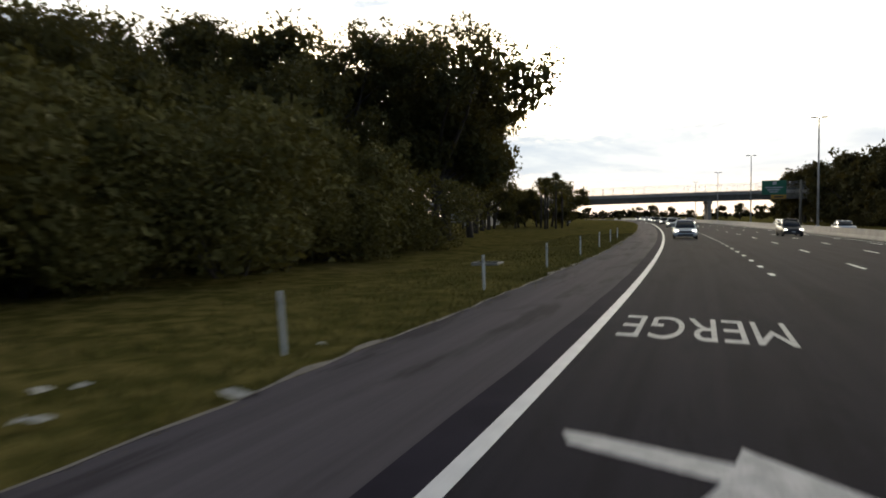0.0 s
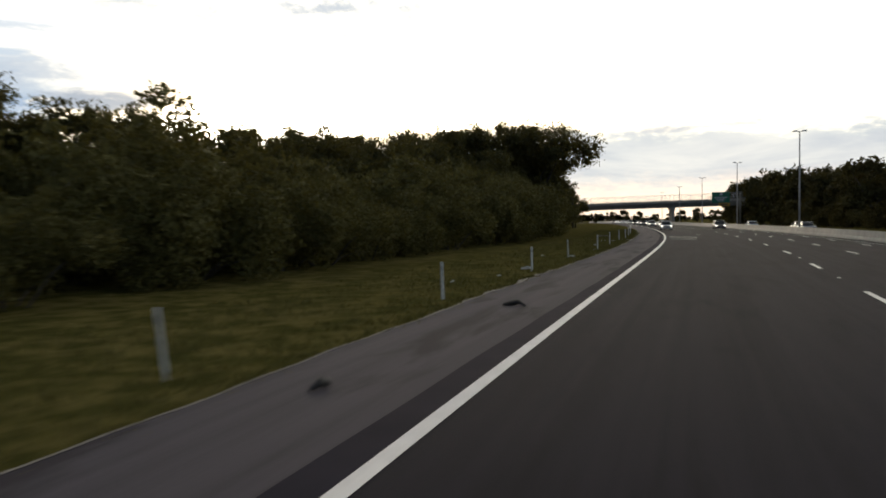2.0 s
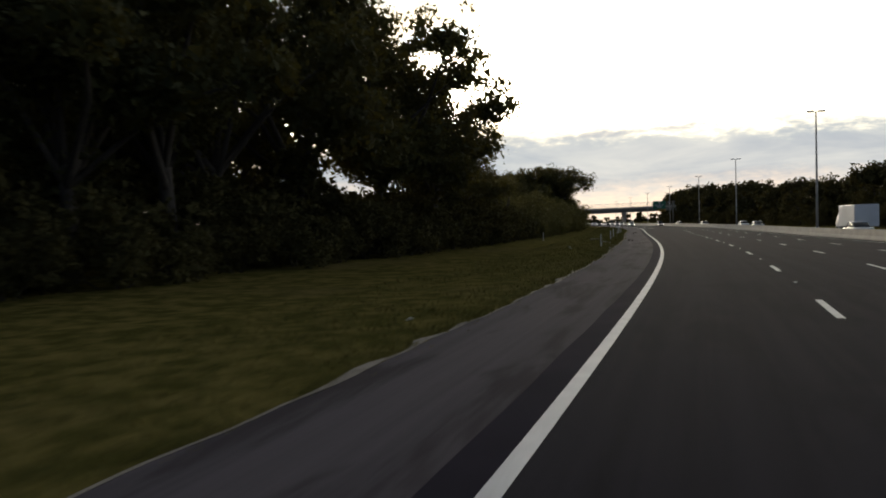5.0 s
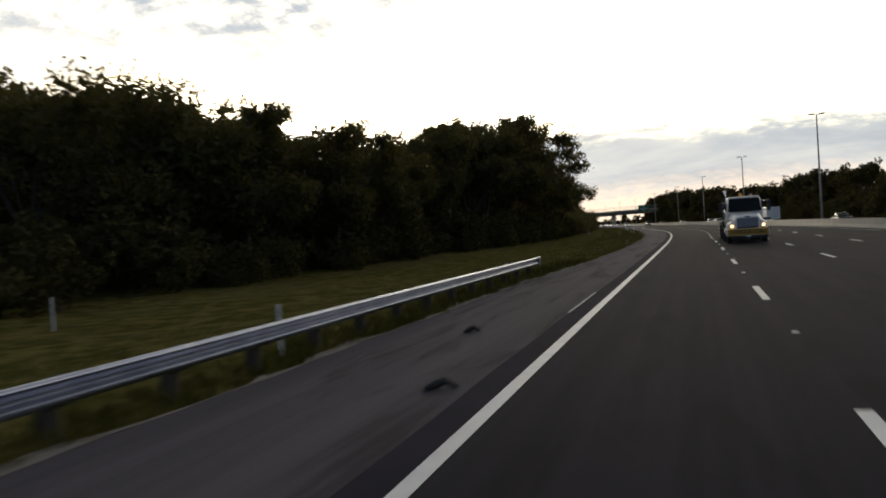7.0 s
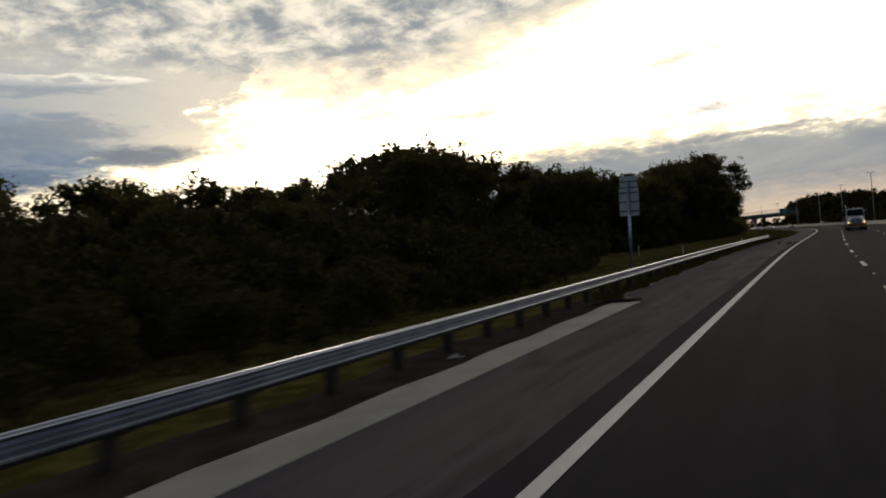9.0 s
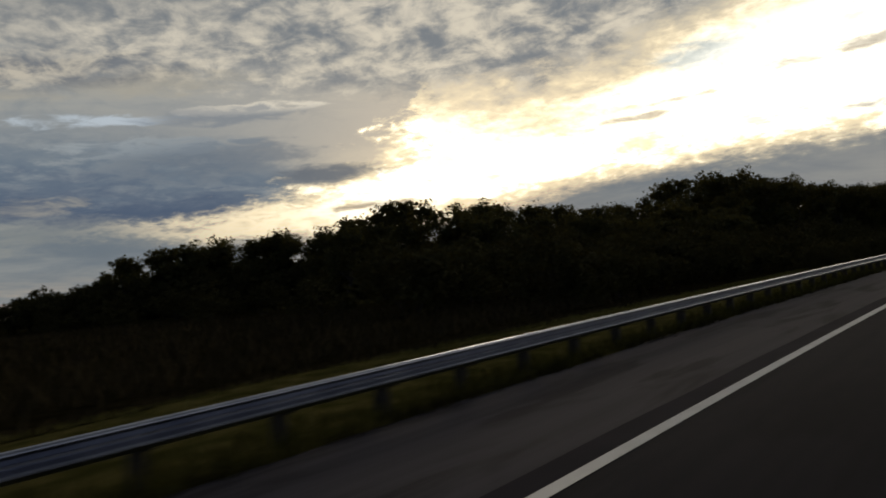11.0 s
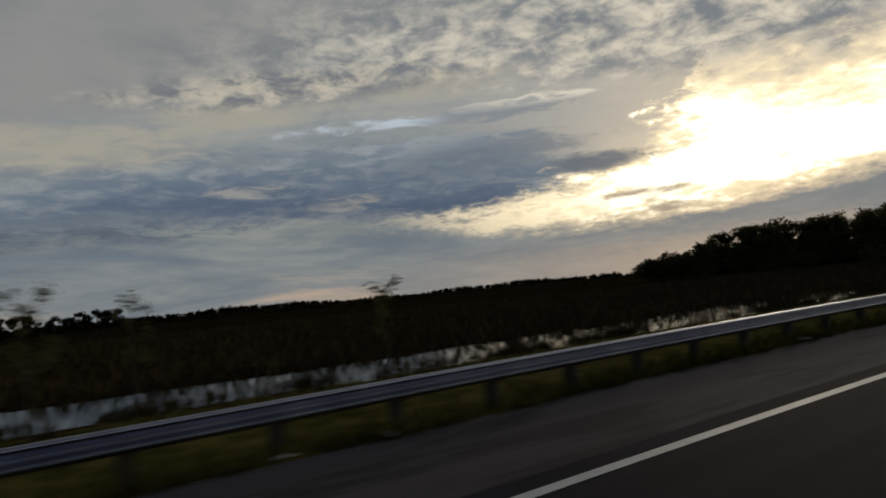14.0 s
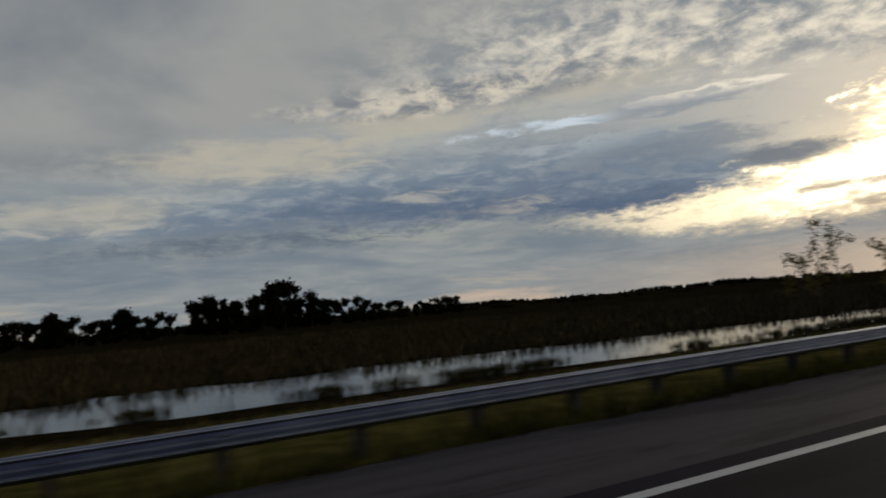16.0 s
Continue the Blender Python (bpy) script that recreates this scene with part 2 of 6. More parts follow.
# ---------------------------------------------------------------- materials
def material(name, a, b, rough=0.8, scale=3.0, fine=40.0, bump=0.0, metal=0.0, spec=0.5, stretch=(1, 1, 1), rnd=0.0, trans=0.0):
    """Two tones mixed by coarse and fine noise at real size, with relief."""
    m = bpy.data.materials.new(name)
    m.use_nodes = True
    N = Nodes(m.node_tree)
    tc = N.n("ShaderNodeTexCoord").outputs["Object"]
    mp = N.n("ShaderNodeMapping")
    N.put(mp.inputs[0], tc)
    mp.inputs["Scale"].default_value = stretch
    v = mp.outputs[0]
    c1 = N.noise(v, scale, 5.0, 0.6)
    c2 = N.noise(v, fine, 3.0, 0.6)
    f = N.math("ADD", N.math("MULTIPLY", N.smooth(c1, 0.3, 0.7), 0.6), N.math("MULTIPLY", N.smooth(c2, 0.25, 0.75), 0.4))
    if rnd:
        oi = N.n("ShaderNodeObjectInfo").outputs["Random"]
        gi = N.n("ShaderNodeNewGeometry").outputs["Random Per Island"]
        f = N.math("ADD", f, N.math("MULTIPLY", N.math("SUBTRACT", N.math("ADD", N.math("MULTIPLY", oi, 0.5), N.math("MULTIPLY", gi, 0.5)), 0.5), rnd), clamp=True)
    col = N.mix(f, (*a, 1), (*b, 1))
    p = N.n("ShaderNodeBsdfPrincipled")
    N.put(p.inputs["Base Color"], col)
    N.put(p.inputs["Roughness"], N.math("ADD", rough - 0.06, N.math("MULTIPLY", c2, 0.12), clamp=True))
    p.inputs["Metallic"].default_value = metal
    p.inputs["Specular IOR Level"].default_value = spec
    if bump:
        bn = N.n("ShaderNodeBump")
        bn.inputs["Strength"].default_value = bump
        bn.inputs["Distance"].default_value = 0.02
        N.put(bn.inputs["Height"], c2)
        N.put(p.inputs["Normal"], bn.outputs[0])
    surf = p.outputs[0]
    if trans:
        tr = N.n("ShaderNodeBsdfTranslucent")
        N.put(tr.inputs[0], N.mix(0.45, col, (0.46, 0.36, 0.06, 1)))
        ms = N.n("ShaderNodeMixShader")
        ms.inputs[0].default_value = trans
        N.put(ms.inputs[1], surf)
        N.put(ms.inputs[2], tr.outputs[0])
        surf = ms.outputs[0]
    o = N.n("ShaderNodeOutputMaterial")
    N.put(o.inputs[0], surf)
    return m


def emitter(name, col, power):
    m = bpy.data.materials.new(name)
    m.use_nodes = True
    N = Nodes(m.node_tree)
    e = N.n("ShaderNodeEmission")
    e.inputs[0].default_value = (*col, 1)
    e.inputs[1].default_value = power
    o = N.n("ShaderNodeOutputMaterial")
    N.put(o.inputs[0], e.outputs[0])
    return m


M = dict(
    seam=material("new_asphalt", (0.0165, 0.0150, 0.0240), (0.030, 0.027, 0.041), 0.92, 0.7, 60, 0.2, spec=0.03),
    paint=material("road_paint", (0.50, 0.51, 0.54), (0.70, 0.71, 0.74), 0.6, 2.5, 30, 0.1),
    worn_paint=material("worn_road_paint", (0.24, 0.25, 0.27), (0.52, 0.53, 0.56), 0.7, 5, 40, 0.1),
    grass=material("grass_blades", (0.092, 0.089, 0.023), (0.212, 0.180, 0.060), 0.9, 0.2, 6, 0, rnd=0.8, spec=0.0),
    oak=material("oak_leaves", (0.022, 0.026, 0.011), (0.060, 0.060, 0.022), 0.75, 0.5, 8, 0, rnd=0.9, spec=0.15, trans=0.16),
    willow=material("bush_leaves", (0.043, 0.044, 0.014), (0.116, 0.107, 0.034), 0.75, 0.5, 8, 0, rnd=0.9, spec=0.15, trans=0.10),
    scrub=material("scrub_leaves", (0.025, 0.0245, 0.011), (0.070, 0.063, 0.025), 0.8, 0.5, 8, 0, rnd=0.9, spec=0.05, trans=0.05),
    bark=material("bark", (0.022, 0.018, 0.015), (0.058, 0.048, 0.040), 0.9, 2, 14, 0.6, stretch=(3, 3, 0.6)),
    reed=material("marsh_reed", (0.024, 0.018, 0.009), (0.070, 0.052, 0.024), 0.85, 0.3, 7, 0, rnd=0.9, spec=0.1),
    steel=material("galvanised_steel", (0.26, 0.295, 0.38), (0.40, 0.44, 0.53), 0.42, 2, 25, 0.05, metal=1.0),
    # dark blue base stands for dusk sky reflected in the rail's unlit face
    rail=material("dim_blue_rail_steel", (0.18, 0.20, 0.28), (0.31, 0.335, 0.42), 0.36, 2, 25, 0.05, metal=1.0),
    rough_grass=material("rough_grass_blades", (0.046, 0.045, 0.011), (0.128, 0.112, 0.030), 0.9, 0.6, 6, 0, rnd=0.8, spec=0.0),
    dry_grass=material("dry_grass_blades", (0.020, 0.017, 0.009), (0.066, 0.055, 0.026), 0.9, 0.6, 6, 0, rnd=0.8, spec=0.0),
    wood=material("weathered_post", (0.024, 0.020, 0.018), (0.060, 0.051, 0.043), 0.9, 3, 30, 0.5),
    concrete=material("concrete", (0.28, 0.27, 0.25), (0.42, 0.40, 0.37), 0.85, 0.8, 25, 0.25),
    plastic=material("white_plastic", (0.62, 0.62, 0.60), (0.76, 0.76, 0.74), 0.5, 3, 30),
    alu=material("sign_aluminium", (0.42, 0.43, 0.44), (0.58, 0.59, 0.60), 0.45, 2, 20, metal=0.6),
    black=material("black_rubber", (0.012, 0.012, 0.012), (0.03, 0.03, 0.03), 0.75, 6, 40, 0.1),
    dark=material("dark_paint", (0.012, 0.013, 0.016), (0.03, 0.03, 0.034), 0.35, 3, 20),
    glass=material("dark_car_glass", (0.010, 0.012, 0.014), (0.022, 0.025, 0.028), 0.08, 2, 8, spec=0.8),
    white=material("white_car_paint", (0.66, 0.67, 0.68), (0.76, 0.77, 0.78), 0.25, 1, 6),
    silver=material("silver_car_paint", (0.30, 0.31, 0.33), (0.42, 0.43, 0.45), 0.3, 1, 6, metal=0.5),
    chrome=material("chrome", (0.62, 0.62, 0.64), (0.75, 0.75, 0.77), 0.15, 2, 15, metal=1.0),
    green=material("sign_green", (0.010, 0.11, 0.060), (0.016, 0.15, 0.085), 0.5, 2, 12),
    yellow=material("banner_yellow", (0.36, 0.20, 0.02), (0.50, 0.29, 0.035), 0.6, 3, 20),
    amber=emitter("amber_lamp", (1.0, 0.55, 0.18), 4.0),
    lamp=emitter("head_lamp", (1.0, 0.93, 0.80), 2.6),
    orange=material("amber_plastic", (0.75, 0.28, 0.02), (0.9, 0.38, 0.03), 0.4, 3, 12),
    litter=material("pale_litter", (0.45, 0.45, 0.43), (0.7, 0.7, 0.68), 0.8, 6, 40),
)


def asphalt_material(name, a, b, streak, stain):
    """Asphalt with streaks along the lane, blotches, stains and fine stone grain."""
    m = bpy.data.materials.new(name)
    m.use_nodes = True
    N = Nodes(m.node_tree)
    uvn = N.n("ShaderNodeUVMap")
    uvn.uv_map = "lane"
    sep = N.n("ShaderNodeSeparateXYZ")
    N.put(sep.inputs[0], uvn.outputs[0])
    lat, s = sep.outputs[0], sep.outputs[1]
    long = N.noise(N.comb(N.math("MULTIPLY", lat, 2.2), N.math("MULTIPLY", s, 0.035), 0.0), 1.0, 5.0, 0.6)
    blot = N.noise(N.comb(lat, N.math("MULTIPLY", s, 0.22), 0.0), 0.9, 6.0, 0.62, 0.5)
    wheel = N.math("MULTIPLY", N.math("ADD", N.math("COSINE", N.math("MULTIPLY", lat, 3.49)), 1.0), 0.5)
    grain = N.noise(N.n("ShaderNodeTexCoord").outputs["Object"], 55.0, 3.0, 0.7)
    f = N.math("ADD", N.math("MULTIPLY", N.smooth(long, 0.3, 0.7), streak), N.math("ADD", N.math("MULTIPLY", wheel, 0.10), N.math("MULTIPLY", N.smooth(grain, 0.25, 0.75), 0.35)))
    col = N.mix(f, (*a, 1), (*b, 1))
    col = N.mix(N.math("MULTIPLY", N.smooth(blot, 0.50, 0.64), stain), col, (a[0] * 0.62, a[1] * 0.60, a[2] * 0.60, 1))
    p = N.n("ShaderNodeBsdfPrincipled")
    N.put(p.inputs["Base Color"], col)
    N.put(p.inputs["Roughness"], N.math("ADD", 0.84, N.math("MULTIPLY", grain, 0.12)))
    p.inputs["Specular IOR Level"].default_value = 0.05
    bn = N.n("ShaderNodeBump")
    bn.inputs["Strength"].default_value = 0.35
    bn.inputs["Distance"].default_value = 0.02
    N.put(bn.inputs["Height"], grain)
    N.put(p.inputs["Normal"], bn.outputs[0])
    o = N.n("ShaderNodeOutputMaterial")
    N.put(o.inputs[0], p.outputs[0])
    return m


M["asphalt"] = asphalt_material("asphalt_lanes", (0.0132, 0.0124, 0.0186), (0.0264, 0.0248, 0.0348), 0.55, 0.40)
M["shoulder"] = asphalt_material("asphalt_shoulder", (0.057, 0.052, 0.062), (0.116, 0.105, 0.121), 0.40, 0.75)
# near-black colour that stands for the shade inside a drain
M["pit"] = material("drain_shade_black", (0.003, 0.003, 0.003), (0.010, 0.009, 0.008), 0.9, 4, 30, 0.2, spec=0.02)
M["dirt"] = material("bare_dirt", (0.030, 0.026, 0.022), (0.075, 0.064, 0.056), 0.95, 1.5, 18, 0.5, spec=0.0)
# leaf colour taken near black to give far foliage its backlit silhouette
M["silhouette_leaf"] = material("silhouette_leaves", (0.007, 0.008, 0.004), (0.017, 0.017, 0.008), 0.95, 0.02, 0.4, 0, rnd=0.8, spec=0.0)
M["sand"] = material("sandy_fringe", (0.150, 0.134, 0.116), (0.300, 0.272, 0.240), 0.95, 1.2, 20, 0.3, spec=0.1)


def water_material():
    m = bpy.data.materials.new("still_water")
    m.use_nodes = True
    N = Nodes(m.node_tree)
    p = N.n("ShaderNodeBsdfPrincipled")
    p.inputs["Base Color"].default_value = (0.012, 0.014, 0.012, 1)
    p.inputs["Roughness"].default_value = 0.06
    p.inputs["IOR"].default_value = 1.33
    bn = N.n("ShaderNodeBump")
    bn.inputs["Strength"].default_value = 0.24
    bn.inputs["Distance"].default_value = 0.05
    N.put(bn.inputs["Height"], N.noise(N.n("ShaderNodeTexCoord").outputs["Object"], 1.6, 4))
    N.put(p.inputs["Normal"], bn.outputs[0])
    o = N.n("ShaderNodeOutputMaterial")
    N.put(o.inputs[0], p.outputs[0])
    return m


M["water"] = water_material()


def ground_material():
    """Mown grass beside the road that turns to brown marsh, darkened as if backlit, further along."""
    m = bpy.data.materials.new("verge_and_marsh")
    m.use_nodes = True
    N = Nodes(m.node_tree)
    v = N.n("ShaderNodeTexCoord").outputs["Object"]
    sep = N.n("ShaderNodeSeparateXYZ")
    N.put(sep.inputs[0], v)
    c1, c2, c3 = N.noise(v, 0.09, 5), N.noise(v, 1.4, 5), N.noise(v, 22.0, 3)
    grass = N.mix(N.smooth(c2, 0.35, 0.68), (0.067, 0.064, 0.018, 1), (0.156, 0.130, 0.044, 1))
    grass = N.mix(N.math("MULTIPLY", N.smooth(c1, 0.52, 0.70), 0.5), grass, (0.130, 0.105, 0.048, 1))
    # marsh browns lowered so the colour carries backlight and reed shade
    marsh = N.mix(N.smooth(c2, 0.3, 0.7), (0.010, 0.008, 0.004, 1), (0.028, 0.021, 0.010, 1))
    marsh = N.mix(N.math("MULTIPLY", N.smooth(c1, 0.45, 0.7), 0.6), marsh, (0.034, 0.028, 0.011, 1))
    dim_marsh = N.math("MULTIPLY", N.smooth(N.math("MULTIPLY", sep.outputs[1], -1.0), 175.0, 290.0), N.smooth(N.math("MULTIPLY", N.math("ADD", sep.outputs[2], N.math("MULTIPLY", c2, 0.2)), -1.0), 0.15, 0.30))
    dim_marsh = N.math("MAXIMUM", dim_marsh, N.smooth(N.math("MULTIPLY", sep.outputs[0], -1.0), 110.0, 190.0))
    col = N.mix(dim_marsh, grass, marsh)
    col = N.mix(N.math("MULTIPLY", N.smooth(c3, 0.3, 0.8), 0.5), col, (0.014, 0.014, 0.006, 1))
    p = N.n("ShaderNodeBsdfPrincipled")
    N.put(p.inputs["Base Color"], col)
    p.inputs["Roughness"].default_value = 0.95
    p.inputs["Specular IOR Level"].default_value = 0.0
    bn = N.n("ShaderNodeBump")
    bn.inputs["Strength"].default_value = 0.6
    bn.inputs["Distance"].default_value = 0.06
    N.put(bn.inputs["Height"], N.math("ADD", c2, N.math("MULTIPLY", c3, 0.6)))
    N.put(p.inputs["Normal"], bn.outputs[0])
    o = N.n("ShaderNodeOutputMaterial")
    N.put(o.inputs[0], p.outputs[0])
    return m


M["ground"] = ground_material()

# ---------------------------------------------------------------- the line of the road
# bend of the road's edge line, in thousandths per metre, every 50 plan metres from -400
BEND = [-1.3, -1.3, -1.3, -1.0, -0.6, -0.45, -0.3, -0.75, -1.822, 0.79, -2.459, -0.271, 0.727, -0.493, 1.769, 1.515, 2.581, -0.125]
STEP = 2.5
# how much longer the road is than the first rough plan of it
PLAN = (-900, 0, 38, 78, 186, 256, 330, 386, 446, 900)
RATIO = (1.17, 1.19, 1.18, 1.165, 1.12, 1.085, 1.065, 1.047, 1.03, 1.03)
_p = np.arange(-900, 900.1, STEP)
_g = np.concatenate(((0.0,), np.cumsum(np.interp(_p[:-1] + STEP / 2, PLAN, RATIO)) * STEP))
_g = _g - np.interp(0, _p, _g)


def road_s(p):
    """Metres along the road from metres along the plan."""
    return np.interp(p, _p, _g)


def plan_s(s):
    return np.interp(s, _g, _p)


def grow(p):
    """Local scale from the plan to the place."""
    return np.interp(p, PLAN, RATIO)


_b = np.arange(-400, 450.1, STEP)
_tb = np.cumsum(np.interp(_b, np.arange(-400, 451, 50), BEND) / 1000) * STEP
_tb = _tb - np.interp(0, _b, _tb) - math.pi / 2
_s = np.arange(-470, 500.1, STEP)
_th = np.interp(plan_s(_s), _b, _tb)
_i0 = int(np.searchsorted(_s, 0))
_dx, _dy = np.cos(_th), np.sin(_th)
_x, _y = np.cumsum(_dx) * STEP, np.cumsum(_dy) * STEP
_x, _y = _x - _x[_i0], _y - _y[_i0]


def heading(s):
    return float(np.interp(s, _s, _th))


def slope(s):
    """Cross fall of the carriageway towards the median."""
    return float(np.interp(s, (-300, 80, 185), (-0.022, -0.022, 0.0)))


def at(s, lat, z=0.0):
    """World place: s metres along the edge line in the direction of travel, lat metres towards the median."""
    x, y = float(np.interp(s, _s, _x)), float(np.interp(s, _s, _y))
    a = heading(s)
    over = s - min(max(s, _s[0]), _s[-1])
    x, y = x + over * math.cos(a), y + over * math.sin(a)
    if lat > 0:
        z += slope(s) * min(lat, 34.0)
    return Vector((x - math.sin(a) * lat, y + math.cos(a) * lat, z))


def facing(s, lat, z=0.0, turn=0.0):
    """Pose whose x axis runs along the direction of travel."""
    a = heading(s) + radians(turn)
    return Matrix.Translation(at(s, lat, z)) @ Matrix.Rotation(a, 4, "Z")


def planned(p, lat, z=0.0):
    """World place of a point given along and across the plan."""
    return at(float(road_s(p)), lat * float(grow(p)), z)


# ---------------------------------------------------------------- mesh helpers
def mesh_of(name, verts, faces, mat):
    me = bpy.data.meshes.new(name)
    me.from_pydata([tuple(v) for v in verts], [], faces)
    me.materials.append(mat)
    me.update()
    return me


def part(name, bm, mat, parent, label=""):
    """Links a bmesh, or a finished mesh, as one object under a thing or a part."""
    if isinstance(bm, bpy.types.Mesh):
        me = bm
    else:
        me = bpy.data.meshes.new(name)
        bm.to_mesh(me)
        bm.free()
        me.materials.append(mat)
    ob = new(name, me)
    if parent is not None:
        ob.parent = parent
    if label:
        tagged(ob, label)
    return ob


def thing(name, label, category, group="", m=None, kind=""):
    ob = new(name)
    ob.empty_display_size = 0.2
    tagged(ob, label, category, group, kind)
    if m is not None:
        ob.matrix_world = m
    return ob


def box(bm, x0, x1, y0, y1, z0, z1, bevel=0.0):
    vs = [bm.verts.new((x, y, z)) for z in (z0, z1) for y in (y0, y1) for x in (x0, x1)]
    fs = [bm.faces.new([vs[i] for i in f]) for f in ((0, 2, 3, 1), (4, 5, 7, 6), (0, 1, 5, 4), (2, 6, 7, 3), (0, 4, 6, 2), (1, 3, 7, 5))]
    if bevel:
        es = list({e for f in fs for e in f.edges})
        bmesh.ops.bevel(bm, geom=es, offset=bevel, segments=2, affect="EDGES", profile=0.5)
    return bm


def boxed(*a, **k):
    return box(bmesh.new(), *a, **k)


def tube(bm, pts, radii, n=8, cap=True):
    """A tapered tube through points."""
    pts = [Vector(p) for p in pts]
    rings = []
    for i, p in enumerate(pts):
        t = (pts[min(i + 1, len(pts) - 1)] - pts[max(i - 1, 0)]).normalized()
        a = t.orthogonal().normalized() if abs(t.z) < 0.9 else Vector((1, 0, 0))
        b = t.cross(a).normalized()
        a = b.cross(t).normalized()
        r = radii[i] if isinstance(radii, (list, tuple)) else radii
        rings.append([bm.verts.new(p + (a * math.cos(2 * math.pi * k / n) + b * math.sin(2 * math.pi * k / n)) * r) for k in range(n)])
    for r0, r1 in zip(rings, rings[1:]):
        for k in range(n):
            f = bm.faces.new((r0[k], r0[(k + 1) % n], r1[(k + 1) % n], r1[k]))
            f.smooth = True
    if cap:
        bm.faces.new(rings[0][::-1])
        bm.faces.new(rings[-1])
    return bm


def strip(name, mat, s0, s1, prof, step=2.5, label="", category="", kind="structure", closed=False, smooth=False):
    """Sweeps a cross-section of (lat, z) points along the road; prof may be a function of s."""
    n = max(1, int(round((s1 - s0) / step)))
    verts, faces = [], []
    w = 0
    for i in range(n + 1):
        s = s0 + (s1 - s0) * i / n
        pr = prof(s) if callable(prof) else prof
        w = len(pr)
        for lat, z in pr:
            verts.append(at(s, lat, z))
    for i in range(n):
        for j in range(w if closed else w - 1):
            a, b = i * w + j, i * w + (j + 1) % w
            faces.append((a, b, b + w, a + w))
    if closed:
        faces.append(tuple(range(w))[::-1])
        faces.append(tuple(n * w + j for j in range(w)))
    me = mesh_of(name, verts, faces, mat)
    if not closed:
        uv = me.uv_layers.new(name="lane")
        across = []
        for i in range(n + 1):
            s = s0 + (s1 - s0) * i / n
            across += [(lat, s) for lat, z in (prof(s) if callable(prof) else prof)]
        for lo in me.loops:
            uv.data[lo.index].uv = across[lo.vertex_index]
    if smooth:
        for p in me.polygons:
            p.use_smooth = True
    return tagged(new(name, me), label, category, kind=kind) if kind else (me)


# ---------------------------------------------------------------- ground, water
def smoothstep(x, a, b):
    t = np.clip((x - a) / (b - a), 0, 1)
    return t * t * (3 - 2 * t)


def near_bank(s):
    return np.interp(s, (330, 372, 400, 424, 433, 449, 560), (-15.5, -14.6, -16.0, -15.8, -16.8, -18.2, -19))


def far_bank(s):
    return np.interp(s, (326, 334, 350, 372, 396, 415, 433, 450, 560), (-16.2, -20, -20, -19.6, -22.5, -24, -26.6, -27.2, -30))


def terrain(s, lat):
    """Height of the ground, for arrays of places along and across the road."""
    p, k = plan_s(s), grow(plan_s(s))
    marsh = smoothstep(p, 175, 300)
    l = -lat
    wood = np.interp(l, (0, 2.4, 3.4, 8, 14, 40, 200), (-0.16, -0.16, -0.20, -0.30, -0.30, 0.1, 0.6))
    low = np.interp(l, (0, 3.2, 4.4, 11.0, 12.6, 14, 60, 300), (-0.22, -0.20, -0.20, -0.28, -0.54, -0.72, -0.72, -0.8))
    left = wood * (1 - marsh) + low * marsh
    pool = smoothstep(-lat, -near_bank(p) * k - 0.6, -near_bank(p) * k + 0.5) * (1 - smoothstep(-lat, -far_bank(p) * k - 0.5, -far_bank(p) * k + 0.8)) * smoothstep(p, 326, 338)
    left = left - 0.55 * pool * (p > 322)
    sl = np.interp(s, (-300, 80, 185), (-0.022, -0.022, 0.0))
    right = sl * np.clip(lat, 0, 34) * (1 - smoothstep(lat, 60, 200)) - 0.12
    return np.where(lat < 0, left, right)


def build_ground():
    gx = np.unique(np.concatenate((np.arange(-3600, -300, 300.0), np.arange(-300, -90, 10.0), np.arange(-90, 90, 1.5), np.arange(90, 300, 15.0), np.arange(300, 3601, 300.0))))
    gy = np.unique(np.concatenate((np.arange(-3600, -700, 290.0), np.arange(-700, -580, 20.0), np.arange(-580, 250, 2.5), np.arange(250, 600, 25.0), np.arange(600, 3601, 300.0))))
    X, Y = np.meshgrid(gx, gy)
    px, py = X.ravel(), Y.ravel()
    ss = np.arange(-900, 900, 5.0)
    line = np.array([at(s, 0) for s in ss])
    hd = np.array([heading(s) for s in ss])
    s_out, l_out = np.zeros(len(px)), np.zeros(len(px))
    for a in range(0, len(px), 4000):
        q = slice(a, a + 4000)
        d2 = (px[q, None] - line[None, :, 0]) ** 2 + (py[q, None] - line[None, :, 1]) ** 2
        j = d2.argmin(1)
        ex, ey = px[q] - line[j, 0], py[q] - line[j, 1]
        s_out[q] = ss[j] + ex * np.cos(hd[j]) + ey * np.sin(hd[j])
        l_out[q] = -ex * np.sin(hd[j]) + ey * np.cos(hd[j])
    z = terrain(s_out, l_out)
    rng = np.random.default_rng(3)
    near = (l_out > -4.6) & (l_out < 34)
    z = z + np.where(near, 0, rng.uniform(-0.06, 0.06, len(z)))
    w = len(gx)
    faces = [(j * w + i, j * w + i + 1, (j + 1) * w + i + 1, (j + 1) * w + i) for j in range(len(gy) - 1) for i in range(w - 1)]
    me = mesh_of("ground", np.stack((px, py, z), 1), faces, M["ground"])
    for p in me.polygons:
        p.use_smooth = True
    tagged(new("ground", me), "dull green and brown meadow and marsh ground", "ground", kind="structure")


build_ground()

# still water beside the road, and a far pond
wv, wf = [], []
ws = np.arange(326, 561, 6.0)
for s in ws:
    wv += [planned(s, float(near_bank(s)) + 0.9, -0.80), planned(s, float(far_bank(s)) - 1.2, -0.80)]
